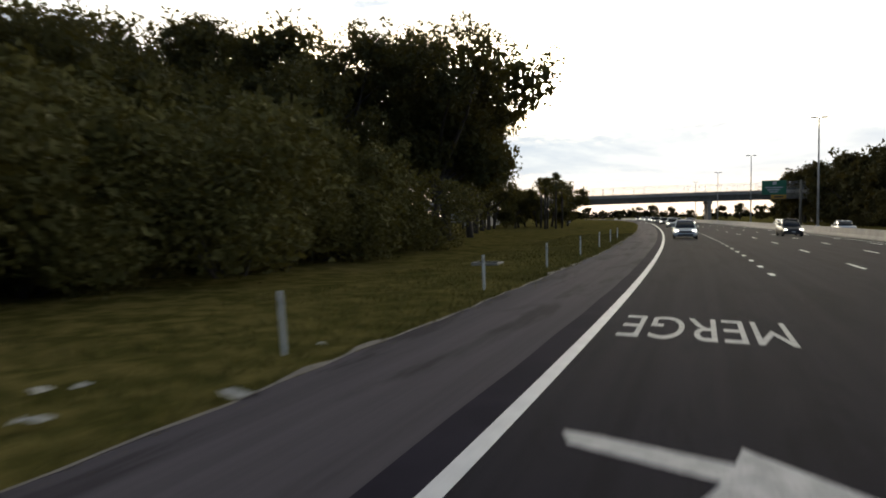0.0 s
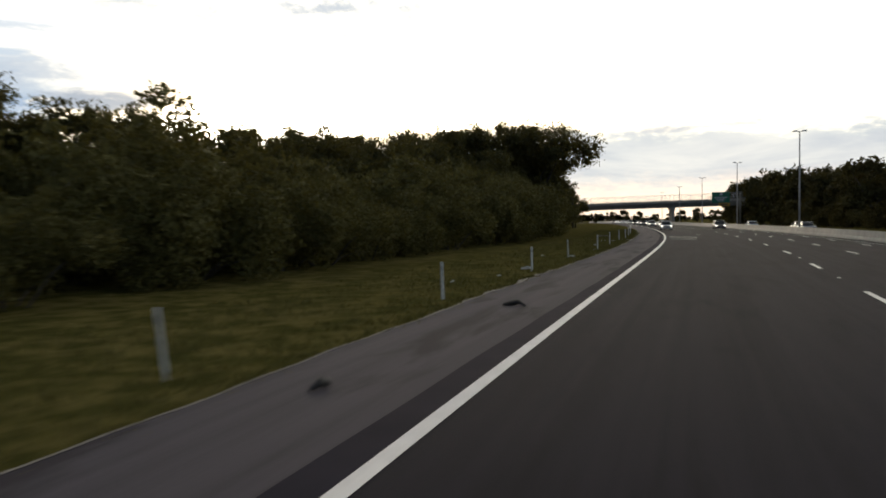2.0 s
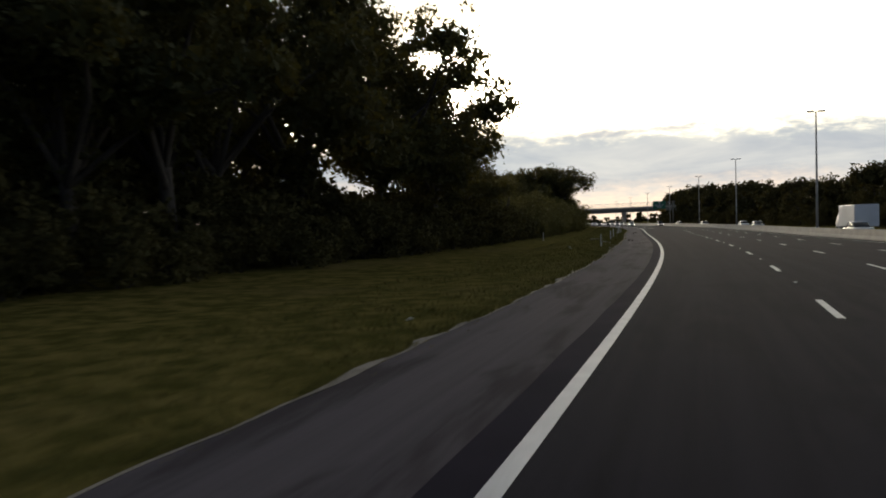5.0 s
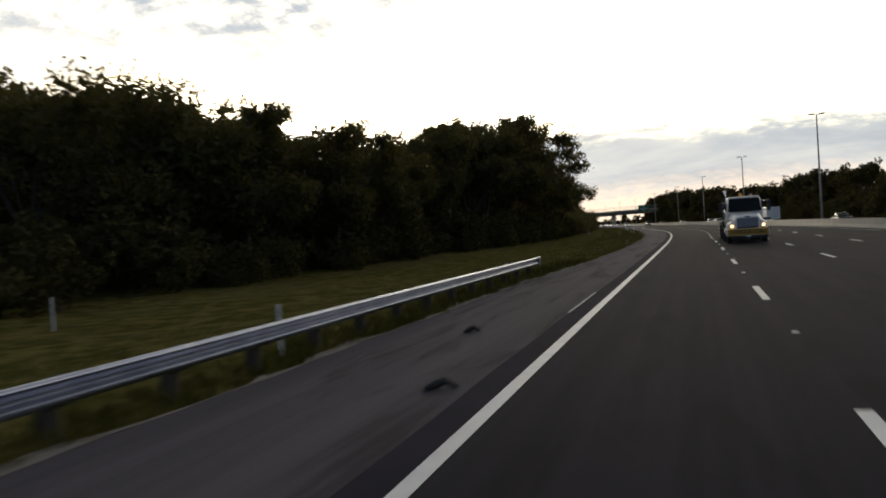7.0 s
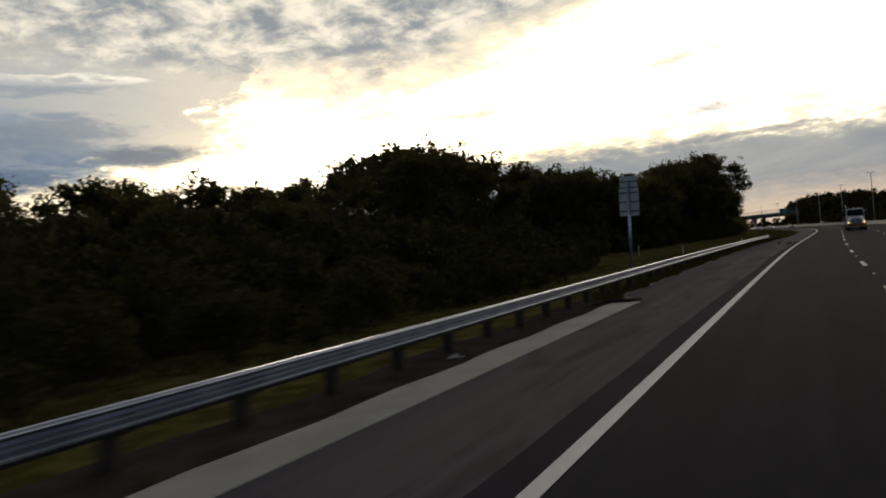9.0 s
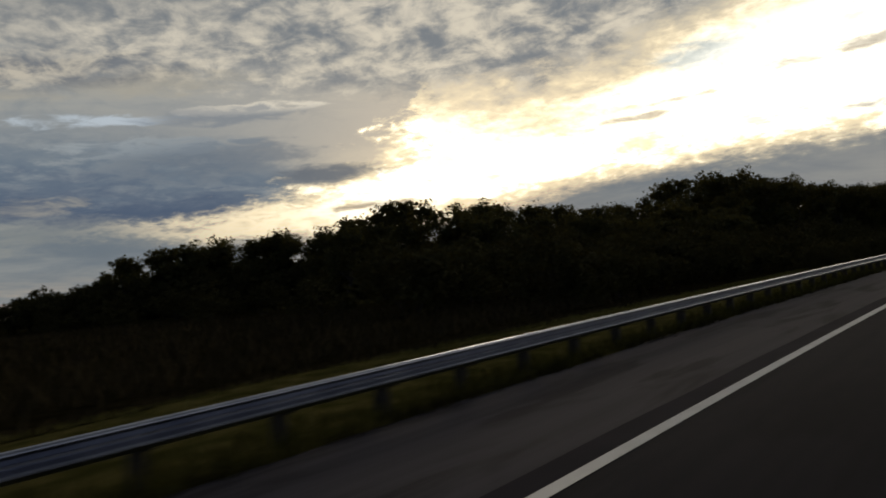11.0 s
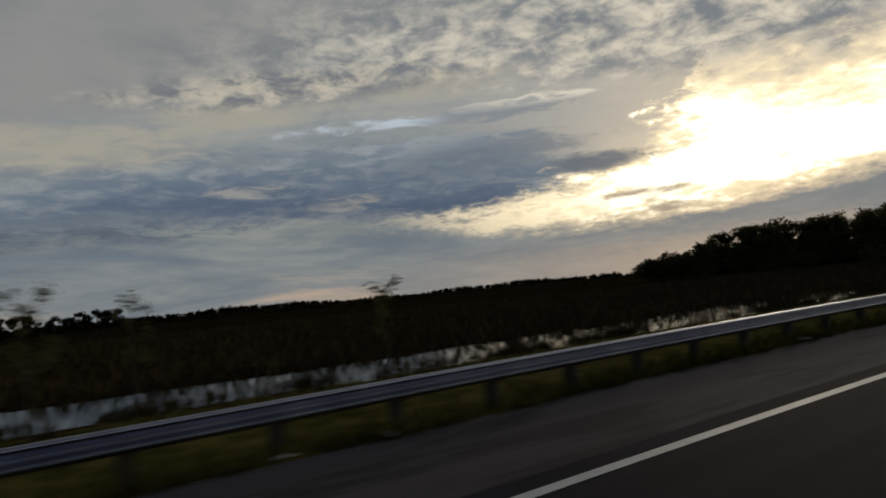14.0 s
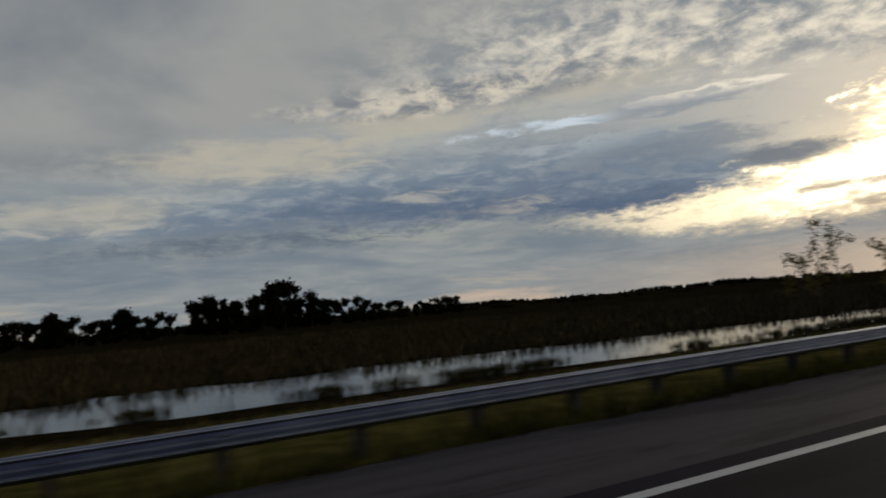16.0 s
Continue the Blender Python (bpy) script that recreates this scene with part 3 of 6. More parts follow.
for i in range(len(ws) - 1):
    wf.append((2 * i, 2 * i + 2, 2 * i + 3, 2 * i + 1))
tagged(new("water", mesh_of("water", wv, wf, M["water"])), "still grey water channel between reedy banks", "water", kind="structure")


def ground_z(s, lat):
    return float(terrain(np.array([float(s)]), np.array([float(lat)]))[0])


def lane(s, k):
    """Place of the k-th lane line; the edge line closes in on it where the merging lane ends."""
    return float(np.interp(s, (-60, 20, 66, 86, 150), (7.5, 7.0, 5.65, 5.1, 3.45))) + 3.4 * k


def median(s):
    return 16.7


# ---------------------------------------------------------------- carriageways and paint
S0, S1 = -470, 640
strip("road", M["asphalt"], S0, S1, lambda s: [(-0.03, -0.02), (-0.02, 0.0), (median(s) + 0.1, 0.0)], 5, "dark smooth asphalt carriageway of a wide motorway", "road")
strip("road_opposite", M["asphalt"], S0, S1, lambda s: [(median(s) + 0.1, 0.0), (median(s) + 15.5, 0.0), (median(s) + 15.6, -0.15)], 5, "dark asphalt carriageway beyond the median barrier", "road")


def fall(lat):
    """Outward fall of the hard shoulder."""
    return 0.036 * min(lat, 0.0)


def seam(s):
    return -0.41 + 0.02 * math.sin(s * 0.21) + 0.012 * math.sin(s * 1.3)


strip("shoulder_seam", M["seam"], S0, S1, lambda s: [(seam(s), fall(seam(s)) + 0.005), (0.0, 0.005)], 1.0, "black newer asphalt strip beside the edge line", "road")


def shoulder_edge(s):
    wide = float(np.interp(s, (-10, 20, 75, 102, 165, 178, 190, 215, 254, 256, 285.2, 286.4, 420), (2.9, 2.85, 2.72, 3.05, 2.8, 3.2, 3.85, 3.95, 3.8, 2.7, 2.7, 3.7, 3.8)))
    return -wide + 0.05 * math.sin(s * 0.11) + 0.04 * math.sin(s * 0.83) + 0.03 * math.sin(s * 2.9)


strip("shoulder", M["shoulder"], S0, S1, lambda s: [(shoulder_edge(s) - 0.05, fall(shoulder_edge(s)) - 0.10), (shoulder_edge(s), fall(shoulder_edge(s)) - 0.004), (-0.03, 0.0)], 1.0, "worn grey asphalt hard shoulder with ragged edge", "pavement")
strip("edge_line", M["paint"], S0, S1, [(0.0, 0.006), (0.17, 0.006)], 2.5, "solid white painted edge line", "road marking")
strip("median_line", M["worn_paint"], S0, S1, lambda s: [(median(s) - 1.6, 0.004), (median(s) - 1.45, 0.004)], 5, "worn painted line beside the median", "road marking")
# sandy fringe and gutter of pale concrete behind the shoulder


def fringe(s):
    u = 0.5 + 0.5 * math.sin(s * 0.37 + 2 * math.sin(s * 0.083))
    v = 0.5 + 0.5 * math.sin(s * 2.3 + 1.5 * math.sin(s * 0.71))
    w = max(0.03, 0.24 * u * v - 0.02) + (0.045 if s < 250 else 0.0) + (0.34 if 180 < s < 256 else 0.0) * max(0.0, 0.3 + 0.7 * math.sin(s * 0.9 + math.sin(s * 2.7)))
    e = shoulder_edge(s)
    g = fall(e)
    return [(e - 0.03 - w, g - 0.07), (e - 0.02 - w, g - 0.02), (e + 0.010, g + 0.002)]


for s0, s1 in ((-70, 255.4), (286.2, 520)):
    strip("sand_fringe", M["sand"], s0, s1, fringe, 0.5, "pale sandy crumbling edge of the shoulder", "pavement edge")
strip("dirt_verge", M["dirt"], 255.0, 298.0, lambda s: [(-5.2 + 0.15 * math.sin(s * 0.8), -0.24), (-5.0 + 0.15 * math.sin(s * 0.8), -0.165), (-3.46, -0.125)], 0.8, "bare grey-brown dirt strip beneath the guard rail", "ground")
strip("gutter", M["concrete"], 256.8, 285.4, lambda s: [(-3.49 + 0.05 * math.sin(s * 1.7), -0.16), (-3.48 + 0.05 * math.sin(s * 1.7), -0.10), (-2.62, -0.082), (-2.61, -0.12)], 1.0, "pale concrete gutter slab along the shoulder", "gutter")


def dash(name, s, k, length, width, mat, lat=None):
    verts, faces = [], []
    for i in range(3):
        q = s - length / 2 + length * i / 2
        c = lane(q, k) if lat is None else lat
        verts += [at(q, c - width / 2, 0.005), at(q, c + width / 2, 0.005)]
    for i in range(2):
        faces.append((2 * i, 2 * i + 2, 2 * i + 3, 2 * i + 1))
    return new(name, mesh_of(name, verts, faces, mat))


for k in range(3):
    for i in range(-38, 32):
        s = 198.0 + 12.0 * i - 1.1 * k
        tagged(dash("lane_dash", s, k, 3.05, 0.15, M["paint"]), "white painted lane dash on dark asphalt", "road marking", "lane dashes", "structure")
for i in range(40):
    tagged(dash("dotted_dash", -24.4 - 3.66 * i, 0, 0.95, 0.18, M["paint"], 3.85), "short white dash of the merge line", "road marking", "merge line dashes", "structure")


def ground_text(body, s, lat, length, width, label):
    cu = bpy.data.curves.new("lettering", "FONT")
    cu.body = body
    cu.align_x, cu.align_y = "CENTER", "CENTER"
    ob = bpy.data.objects.new("lettering", cu)
    scene.collection.objects.link(ob)
    dg = bpy.context.evaluated_depsgraph_get()
    me = bpy.data.meshes.new_from_object(ob.evaluated_get(dg))
    bpy.data.objects.remove(ob)
    bm = bmesh.new()
    bm.from_mesh(me)
    bmesh.ops.remove_doubles(bm, verts=bm.verts[:], dist=0.0001)
    bmesh.ops.triangulate(bm, faces=bm.faces[:], ngon_method="EAR_CLIP")
    bm.to_mesh(me)
    bm.free()
    xs = [v.co.x for v in me.vertices]
    ys = [v.co.y for v in me.vertices]
    cx, cy, w, h = (max(xs) + min(xs)) / 2, (max(ys) + min(ys)) / 2, max(xs) - min(xs), max(ys) - min(ys)
    for v in me.vertices:
        u, q = (v.co.x - cx) / w * width, (v.co.y - cy) / h * length
        v.co = at(s + q, lat - u, 0.006)
    me.materials.clear()
    me.materials.append(M["worn_paint"])
    return tagged(new("road_lettering", me), label, "road marking", kind="structure")


ground_text("MERGE", -12.1, 1.72, 2.4, 2.55, "worn white letters MERGE painted on the lane")

def merge_arrow():
    pts = ((-5.93, 0.60), (-5.86, 0.95), (-5.56, 1.95), (-5.97, 2.02), (-5.05, 2.95), (-4.72, 1.72), (-5.16, 1.86), (-5.58, 0.72))
    me = mesh_of("merge_arrow", [at(a, b, 0.006) for a, b in pts], [(0, 1, 7), (1, 2, 6, 7), (2, 3, 4), (2, 4, 6), (4, 5, 6)], M["worn_paint"])
    tagged(new("merge_arrow", me), "worn white merge arrow painted on the lane", "road marking", kind="structure")


merge_arrow()

# ---------------------------------------------------------------- guard rail
RAIL0, RAIL1 = 186.6, 560.0
BEAM = [(0.005, 0.776), (0.045, 0.770), (0.078, 0.755), (0.083, 0.740), (0.062, 0.706), (0.014, 0.655), (0.0, 0.640), (0.0, 0.614), (0.014, 0.600), (0.068, 0.562), (0.083, 0.546), (0.083, 0.526), (0.062, 0.500), (0.030, 0.474), (0.005, 0.465)]
RAIL_Z = -0.19


def rail_lat(s):
    return -4.25 + float(np.interp(s, (186.6, 202), (0.15, 0.0)))


rail = thing("guard_rail", "galvanised steel W-beam guard rail on short posts", "guard rail", m=facing(RAIL0, rail_lat(RAIL0)))


def under(ob, parent):
    """Keeps the object's place in the world when it becomes a part."""
    ob.parent = parent
    ob.matrix_parent_inverse = parent.matrix_world.inverted()
    return ob


bpy.context.view_layer.update()
s = RAIL0
while s < RAIL1 - 0.1:
    e = min(s + 7.62, RAIL1)
    prof = lambda q: [(rail_lat(q) + a, z + RAIL_Z) for a, z in BEAM] + [(rail_lat(q) + a - 0.006, z + RAIL_Z) for a, z in BEAM[::-1]]
    me = strip("rail_beam", M["rail"], s, e + 0.08, prof, 1.9, kind="", closed=True, smooth=False)
    under(new("rail_beam", me), rail)
    s = e
post_me = bpy.data.meshes.new("rail_post")
bm = boxed(-0.075, 0.075, -0.10, 0.10, -0.45, 0.70, bevel=0.012)
bm.to_mesh(post_me)
bm.free()
post_me.materials.append(M["wood"])
block_me = bpy.data.meshes.new("rail_block")
bm = boxed(-0.07, 0.07, -0.09, 0.10, 0.44, 0.76, bevel=0.01)
bm.to_mesh(block_me)
bm.free()
block_me.materials.append(M["wood"])
for i in range(int((RAIL1 - RAIL0) / 1.905)):
    q = RAIL0 + 0.35 + 1.905 * i
    for nm, me, off in (("rail_post", post_me, -0.31), ("rail_block", block_me, -0.10)):
        ob = new(nm, me)
        ob.matrix_world = facing(q, rail_lat(q) + off, RAIL_Z)
        under(ob, rail)
end = part("rail_end", boxed(-0.25, 0.06, -0.03, 0.10, 0.44, 0.80, bevel=0.03), M["rail"], None)
end.matrix_world = facing(RAIL0, rail_lat(RAIL0), RAIL_Z)
under(end, rail)

# ---------------------------------------------------------------- median barrier and lamps
BAR = [(-0.30, 0.0), (-0.30, 0.08), (-0.14, 0.33), (-0.09, 0.86), (0.09, 0.86), (0.14, 0.33), (0.30, 0.08), (0.30, 0.0)]
for i, s in enumerate(np.arange(S0, S1, 24.0)):
    strip("median_barrier", M["concrete"], float(s), float(s) + 23.97, lambda q: [(median(q) + a, z) for a, z in BAR], 6, "pale stained concrete median barrier segment", "barrier", closed=True)


def street_lamp(s, H=12.0):
    t = thing("street_lamp", "tall tapered metal street lamp with twin heads on the median barrier", "street lamp", "median street lamps", facing(s, median(s), 0.80))
    part("pole", tube(bmesh.new(), [(0, 0, 0), (0, 0, H * 0.5), (0, 0, H)], [0.13, 0.10, 0.065], 10), M["concrete"], t)
    part("base_plate", boxed(-0.2, 0.2, -0.18, 0.18, 0.0, 0.12, bevel=0.02), M["steel"], t)
    part("arm", tube(bmesh.new(), [(0, -0.5, H + 0.07), (0, 0, H - 0.02), (0, 0.5, H + 0.07)], 0.04, 6), M["steel"], t)
    for y in (-1, 1):
        b = bmesh.new()
        box(b, -0.17, 0.17, min(y * 0.22, y * 0.86), max(y * 0.22, y * 0.86), H + 0.0, H + 0.15, bevel=0.05)
        part("lamp_head", b, M["alu"], t)
    return t


for s in (-241.0, -190.0, -139.0, -87.5, -37.0, 13.5, 72.5, 125.0):
    street_lamp(s)


# ---------------------------------------------------------------- plants
def leaves(rng, lobes, n, size, flat=0.8, shell=0.55):
    """Vertices and faces of n three-cornered leaf sprays spread through ball-like lobes (x, y, z, r)."""
    L = np.array(lobes)
    w = L[:, 3] ** 2.0
    j = rng.choice(len(L), n, p=w / w.sum())
    d = rng.normal(size=(n, 3))
    d /= np.linalg.norm(d, axis=1)[:, None]
    r = L[j, 3] * (shell + (1.05 - shell) * rng.random(n) ** 0.6) * (1 + 0.13 * rng.normal(size=n))
    d[:, 2] *= flat
    c = L[j, :3] + d * r[:, None]
    u = rng.normal(size=(n, 3))
    u /= np.linalg.norm(u, axis=1)[:, None]
    v = np.cross(u, rng.normal(size=(n, 3)))
    v /= np.linalg.norm(v, axis=1)[:, None]
    s = size * (0.5 + 1.0 * rng.random(n))[:, None]
    verts = np.stack((c - u * s - v * s * 0.35, c + u * s * 1.1, c - u * s * 0.5 + v * s * 0.85), 1).reshape(-1, 3)
    return verts, np.arange(3 * n).reshape(-1, 3)


def leaf_mesh(name, verts, faces, mat):
    me = bpy.data.meshes.new(name)
    me.vertices.add(len(verts))
    me.vertices.foreach_set("co", np.asarray(verts, np.float32).ravel())
    me.loops.add(faces.size)
    me.loops.foreach_set("vertex_index", faces.astype(np.int32).ravel())
    me.polygons.add(len(faces))
    me.polygons.foreach_set("loop_start", np.arange(0, faces.size, 3, dtype=np.int32))
    me.materials.append(mat)
    me.update(calc_edges=True)
    return me


def oak(seed, h, spread, n, size, mat="oak", name="oak_tree", label="broad dark evergreen oak with open ragged crown", skirt=0.30, gaps=0.0):
    rng = np.random.default_rng(seed)
    t = thing(name, label, "tree")
    lobes = []
    for i in range(15):
        a, q = rng.random() * 6.283, rng.random() ** 0.55
        z = h * (skirt + 0.58 * rng.random())
        reach = spread * q * (1.0 - 0.40 * max(0, (z / h - 0.66)) / 0.34)
        lobes.append((math.cos(a) * reach, math.sin(a) * reach, z, h * (0.10 + 0.07 * rng.random())))
    lobes.append((0, 0, h * 0.62, h * 0.2))
    for i in range(44):      # sprays that break the outline of the larger lobes
        x, y, z, q = lobes[int(rng.integers(0, 15))]
        d = rng.normal(size=3)
        d /= np.linalg.norm(d)
        k = q * (0.85 + 0.35 * rng.random())
        lobes.append((x + d[0] * k, y + d[1] * k, z + abs(d[2]) * k * 0.85, q * (0.30 + 0.25 * rng.random())))
    top = max(l[2] + l[3] * 0.8 for l in lobes)
    lobes = [(x, y, z * h / top, r) for x, y, z, r in lobes]
    b = bmesh.new()
    fork = h * 0.30
    lean = Vector((rng.normal() * 0.3, rng.normal() * 0.3, 0))
    tube(b, [(0, 0, -0.3), Vector((0, 0, fork * 0.5)) + lean * 0.4, Vector((0, 0, fork)) + lean], [h * 0.028, h * 0.022, h * 0.018], 8)
    for x, y, z, r in lobes[:12]:
        e = Vector((x, y, z))
        st = Vector((0, 0, fork * (0.75 + 0.25 * rng.random()))) + lean
        mid = st.lerp(e, 0.5) + Vector((rng.normal() * 0.3, rng.normal() * 0.3, 0.4))
        tube(b, [st, mid, e], [h * 0.012, h * 0.008, h * 0.003], 5, cap=False)
    part("trunk", b, M["bark"], t)
    inner, f1 = leaves(rng, [(x, y, z, r * 0.80) for x, y, z, r in lobes[:16]], int(n * 0.22), size * 1.5, 0.8, 0.1)
    outer, f2 = leaves(rng, lobes, int(n * 0.78), size * 0.72, 0.8, 0.55)
    v = np.concatenate((inner, outer)).reshape(-1, 3, 3)
    if gaps:      # sky shows between the sprays of the upper crown
        c = v.mean(1) / h * 36 + rng.random(3) * 6
        g = np.sin(c[:, 0] + np.sin(c[:, 1] * 0.7)) * np.sin(c[:, 1] + 0.6 * np.sin(c[:, 2])) + np.sin(c[:, 2] * 1.1 + np.sin(c[:, 0] * 0.8)) * 0.7
        v = v[g > -1.2 + gaps * np.clip(v.mean(1)[:, 2] / h * 2 - 0.9, 0, 1)]
    part("crown", leaf_mesh("crown", v.reshape(-1, 3), np.arange(3 * len(v)).reshape(-1, 3), M[mat]), None, t)
    return t


def bush(seed, h, spread, n, size, mat="willow", name="bush", label="dense rounded green roadside bush"):
    rng = np.random.default_rng(seed)
    t = thing(name, label, "bush")
    lobes = []
    for i in range(11):
        a, q = rng.random() * 6.283, rng.random() ** 0.5
        z = h * (0.18 + 0.55 * rng.random()) * (1.05 - 0.35 * q)
        lobes.append((math.cos(a) * spread * q, math.sin(a) * spread * q, z, h * (0.16 + 0.12 * rng.random())))
    for i in range(14):
        a = rng.random() * 6.283
        q = rng.random() ** 0.5
        lobes.append((math.cos(a) * spread * q, math.sin(a) * spread * q, h * (0.87 - 0.42 * q * q + 0.08 * rng.random()), h * 0.065))
    b = bmesh.new()
    for i in range(6):
        x, y, z, r = lobes[i]
        tube(b, [(x * 0.15, y * 0.15, -0.2), (x * 0.5, y * 0.5, z * 0.5), (x, y, z)], [0.05, 0.035, 0.012], 5, cap=False)
    part("stem", b, M["bark"], t)
    part("foliage", leaf_mesh("foliage", *leaves(rng, lobes, n, size, 0.9, 0.35), M[mat]), None, t)
    return t


def scatter(protos, places, group, zoff=0.0):
    """Copies of the prototypes at (s, lat, height factor, turn); the first ones are used up in place."""
    for i, (s, lat, f, turn) in enumerate(places):
        p = protos[i % len(protos)]
        s, lat, f = float(road_s(s)), lat * float(grow(s)), f * float(grow(s))
        m = Matrix.Translation(at(s, lat, 0) + Vector((0, 0, ground_z(s, lat) - (slope(s) * min(lat, 34) if lat > 0 else 0) + zoff))) @ Matrix.Rotation(turn, 4, "Z")
        ob = copy_thing(p, m)
        ob.matrix_world = m @ Matrix.Diagonal((f, f, f, 1))
        ob["group"] = group


def drop(protos):
    for p in protos:
        for o in (*p.children_recursive, p):
            bpy.data.objects.remove(o)


def put_trees(protos, rows, group, base=10.0):
    """Rows of (s, lat, height)."""
    scatter(protos, [(s, lat, h / base, (i * 2.4) % 6.28) for i, (s, lat, h) in enumerate(rows)], group)


rng = np.random.default_rng(11)
U = rng.uniform
oaks = [oak(20 + i, 10.0, 5.0, 19000, 0.135, gaps=1.1) for i in range(4)]
full = [oak(30 + i, 10.0, 4.4, 7000, 0.23, name="woodland_tree", label="dark leafy woodland tree with low crown", skirt=0.12, gaps=0.8) for i in range(4)]
bushes = [bush(60 + i, 5.0, 2.9, 7600, 0.09) for i in range(4)]
backs = [bush(64 + i, 5.0, 2.9, 3000, 0.15) for i in range(2)]
scrubs = [bush(80 + i, 5.0, 3.2, 2600, 0.165, "scrub", "scrub_bush", "dark tangled scrub bush at the wood's edge") for i in range(3)]
marsh = [oak(39 + i, 10.0, 4.6, 2600, 0.36, "silhouette_leaf", "marsh_tree", "dark low tree standing in the marsh", 0.06) for i in range(3)]
far = [oak(35 + i, 10.0, 4.4, 3400, 0.32, "scrub", name="distant_tree", label="dark distant woodland tree", skirt=0.10) for i in range(4)]
tall = [oak(46 + i, 10.0, 3.0, 9000, 0.16, name="woodland_tree", label="tall dark tree with high crown over bare trunk", skirt=0.48) for i in range(3)]
sparse = [oak(50 + i, 10.0, 3.0, 5200, 0.075, "willow", "young_tree", "thin young tree with sparse yellowish leaves", 0.35) for i in range(2)]

# the great oak by the overpass and its neighbours
put_trees(oaks, ((74, -17, 9.6), (63, -18, 9.4), (-52, -15.6, 16.2), (-57, -20, 16.9), (-46, -24, 15.6), (-35, -27, 13.6), (-24, -26, 11.2), (-66, -33, 15.0), (-74, -36, 15.0), (-14, -28, 10.8), (-3, -29, 9.9), (9, -28, 8.5), (22, -28, 8.3), (34, -27, 7.8), (-30, -30, 13.2), (-19, -31, 11.6), (-8.5, -31, 10.6), (3, -30, 9.5), (15.5, -30, 8.8), (28, -29, 8.6), (40, -26, 7.2), (-41, -28, 14.6), (-38, -22, 11.4), (-28, -22, 9.7)), "oaks beside the road")
put_trees(full, [(p, -25 + 2 * (i % 2), h) for i, (p, h) in enumerate(((-43, 10.8), (-37, 10.4), (-31, 9.9), (-25, 8.8), (-19, 8.2), (-13, 8.0), (-7, 7.7), (-1, 7.3), (5, 6.9), (11, 6.6), (17, 6.5), (23, 6.6), (29, 6.6), (35, 6.4), (41, 5.8)))], "oaks beside the road")
put_trees(oaks, ((47, -25, 4.6), (70.5, -19.5, 9.4), (75, -19, 11.0), (80, -16, 13.7), (87, -18, 16.2), (94, -20, 17.0), (101, -22, 15.6), (117, -21.0, 13.8), (124, -24, 10.2), (111, -20.5, 14.4), (131, -22, 8.0), (138, -20, 8.7), (145, -20, 9.7), (152, -22, 10.2), (159, -24, 10.7), (106, -20, 15.0), (146, -28, 11.2), (140, -28, 11.2), (134, -28, 11.0), (128, -28, 10.9)), "oaks beside the road")
put_trees(tall, ((-60, -16, 12.5), (-67, -18, 12.0), (-74, -19, 11.5), (-80, -20.5, 11.5), (-86, -21, 11.0), (-92, -21.5, 10.5), (-64, -21, 13), (-72, -24, 13), (-80, -25, 12.5)), "trees by the noise wall")
put_trees(full, ((-124, -17, 8.5), (-132, -15, 8.0)), "trees by the noise wall")
put_trees(full, ((-98, -22, 7.4), (-104, -20, 6.8), (-110, -20.5, 6.4), (-116, -18.5, 6.0), (-120, -21, 6.6)), "trees by the noise wall")
put_trees(sparse, ((55.5, -20.5, 10.8), (43, -17, 8.5), (162, -26, 9.5)), "young trees at the wood's edge")
# woods set back from the guard rail
put_trees(full, ((269, -134, 3), (265, -127, 3.4), (260, -117.5, 5.7), (254, -113, 5.8), (249, -105, 10.3), (242.6, -97.5, 11.5), (235, -90, 11.7), (229, -83, 10.7), (222, -73, 14.7), (218, -63, 12.2), (216, -51.5, 11.4), (217, -42, 8.3), (226, -95, 12), (212, -88, 13.6), (236, -106, 12.2), (252, -109, 7.6), (245.5, -101, 11.3), (239, -94, 11.8), (257, -115, 5.6), (232, -86.5, 10.9), (225.5, -78, 12.6), (246, -112, 9.2)), "trees behind the guard rail")
put_trees(full, ((239, -66, 9.9), (234, -69, 11.5), (210, -76, 14.3), (202, -70, 14.3), (190, -64, 12.5), (180, -58, 11.2), (176, -52.5, 12), (168.5, -44.4, 15.8), (165.7, -38, 14.2), (160, -28, 11), (155, -24, 10.3), (198, -52, 10), (206, -48, 10), (187, -44, 10.2), (195, -34, 8.4), (183, -33, 12.1), (176, -29, 11.3), (205, -36, 9.1), (226, -50, 9.7)), "trees behind the guard rail")
scatter(scrubs, [(s + U(-2, 2), lat + U(-2, 2), U(0.9, 1.4), U(0, 6)) for s, lat in ((262, -112), (257, -107), (252, -102), (247, -97), (242, -92), (237, -86), (232, -80), (229, -74), (226, -68), (225, -60), (224, -52), (223, -45), (230, -90), (239, -100), (246, -106))], "scrub below the embankment")
put_trees(full, [(p, -45 - 0.64 * (p - 130), 9.0) for p in np.linspace(118, 214, 20)], "trees behind the guard rail")
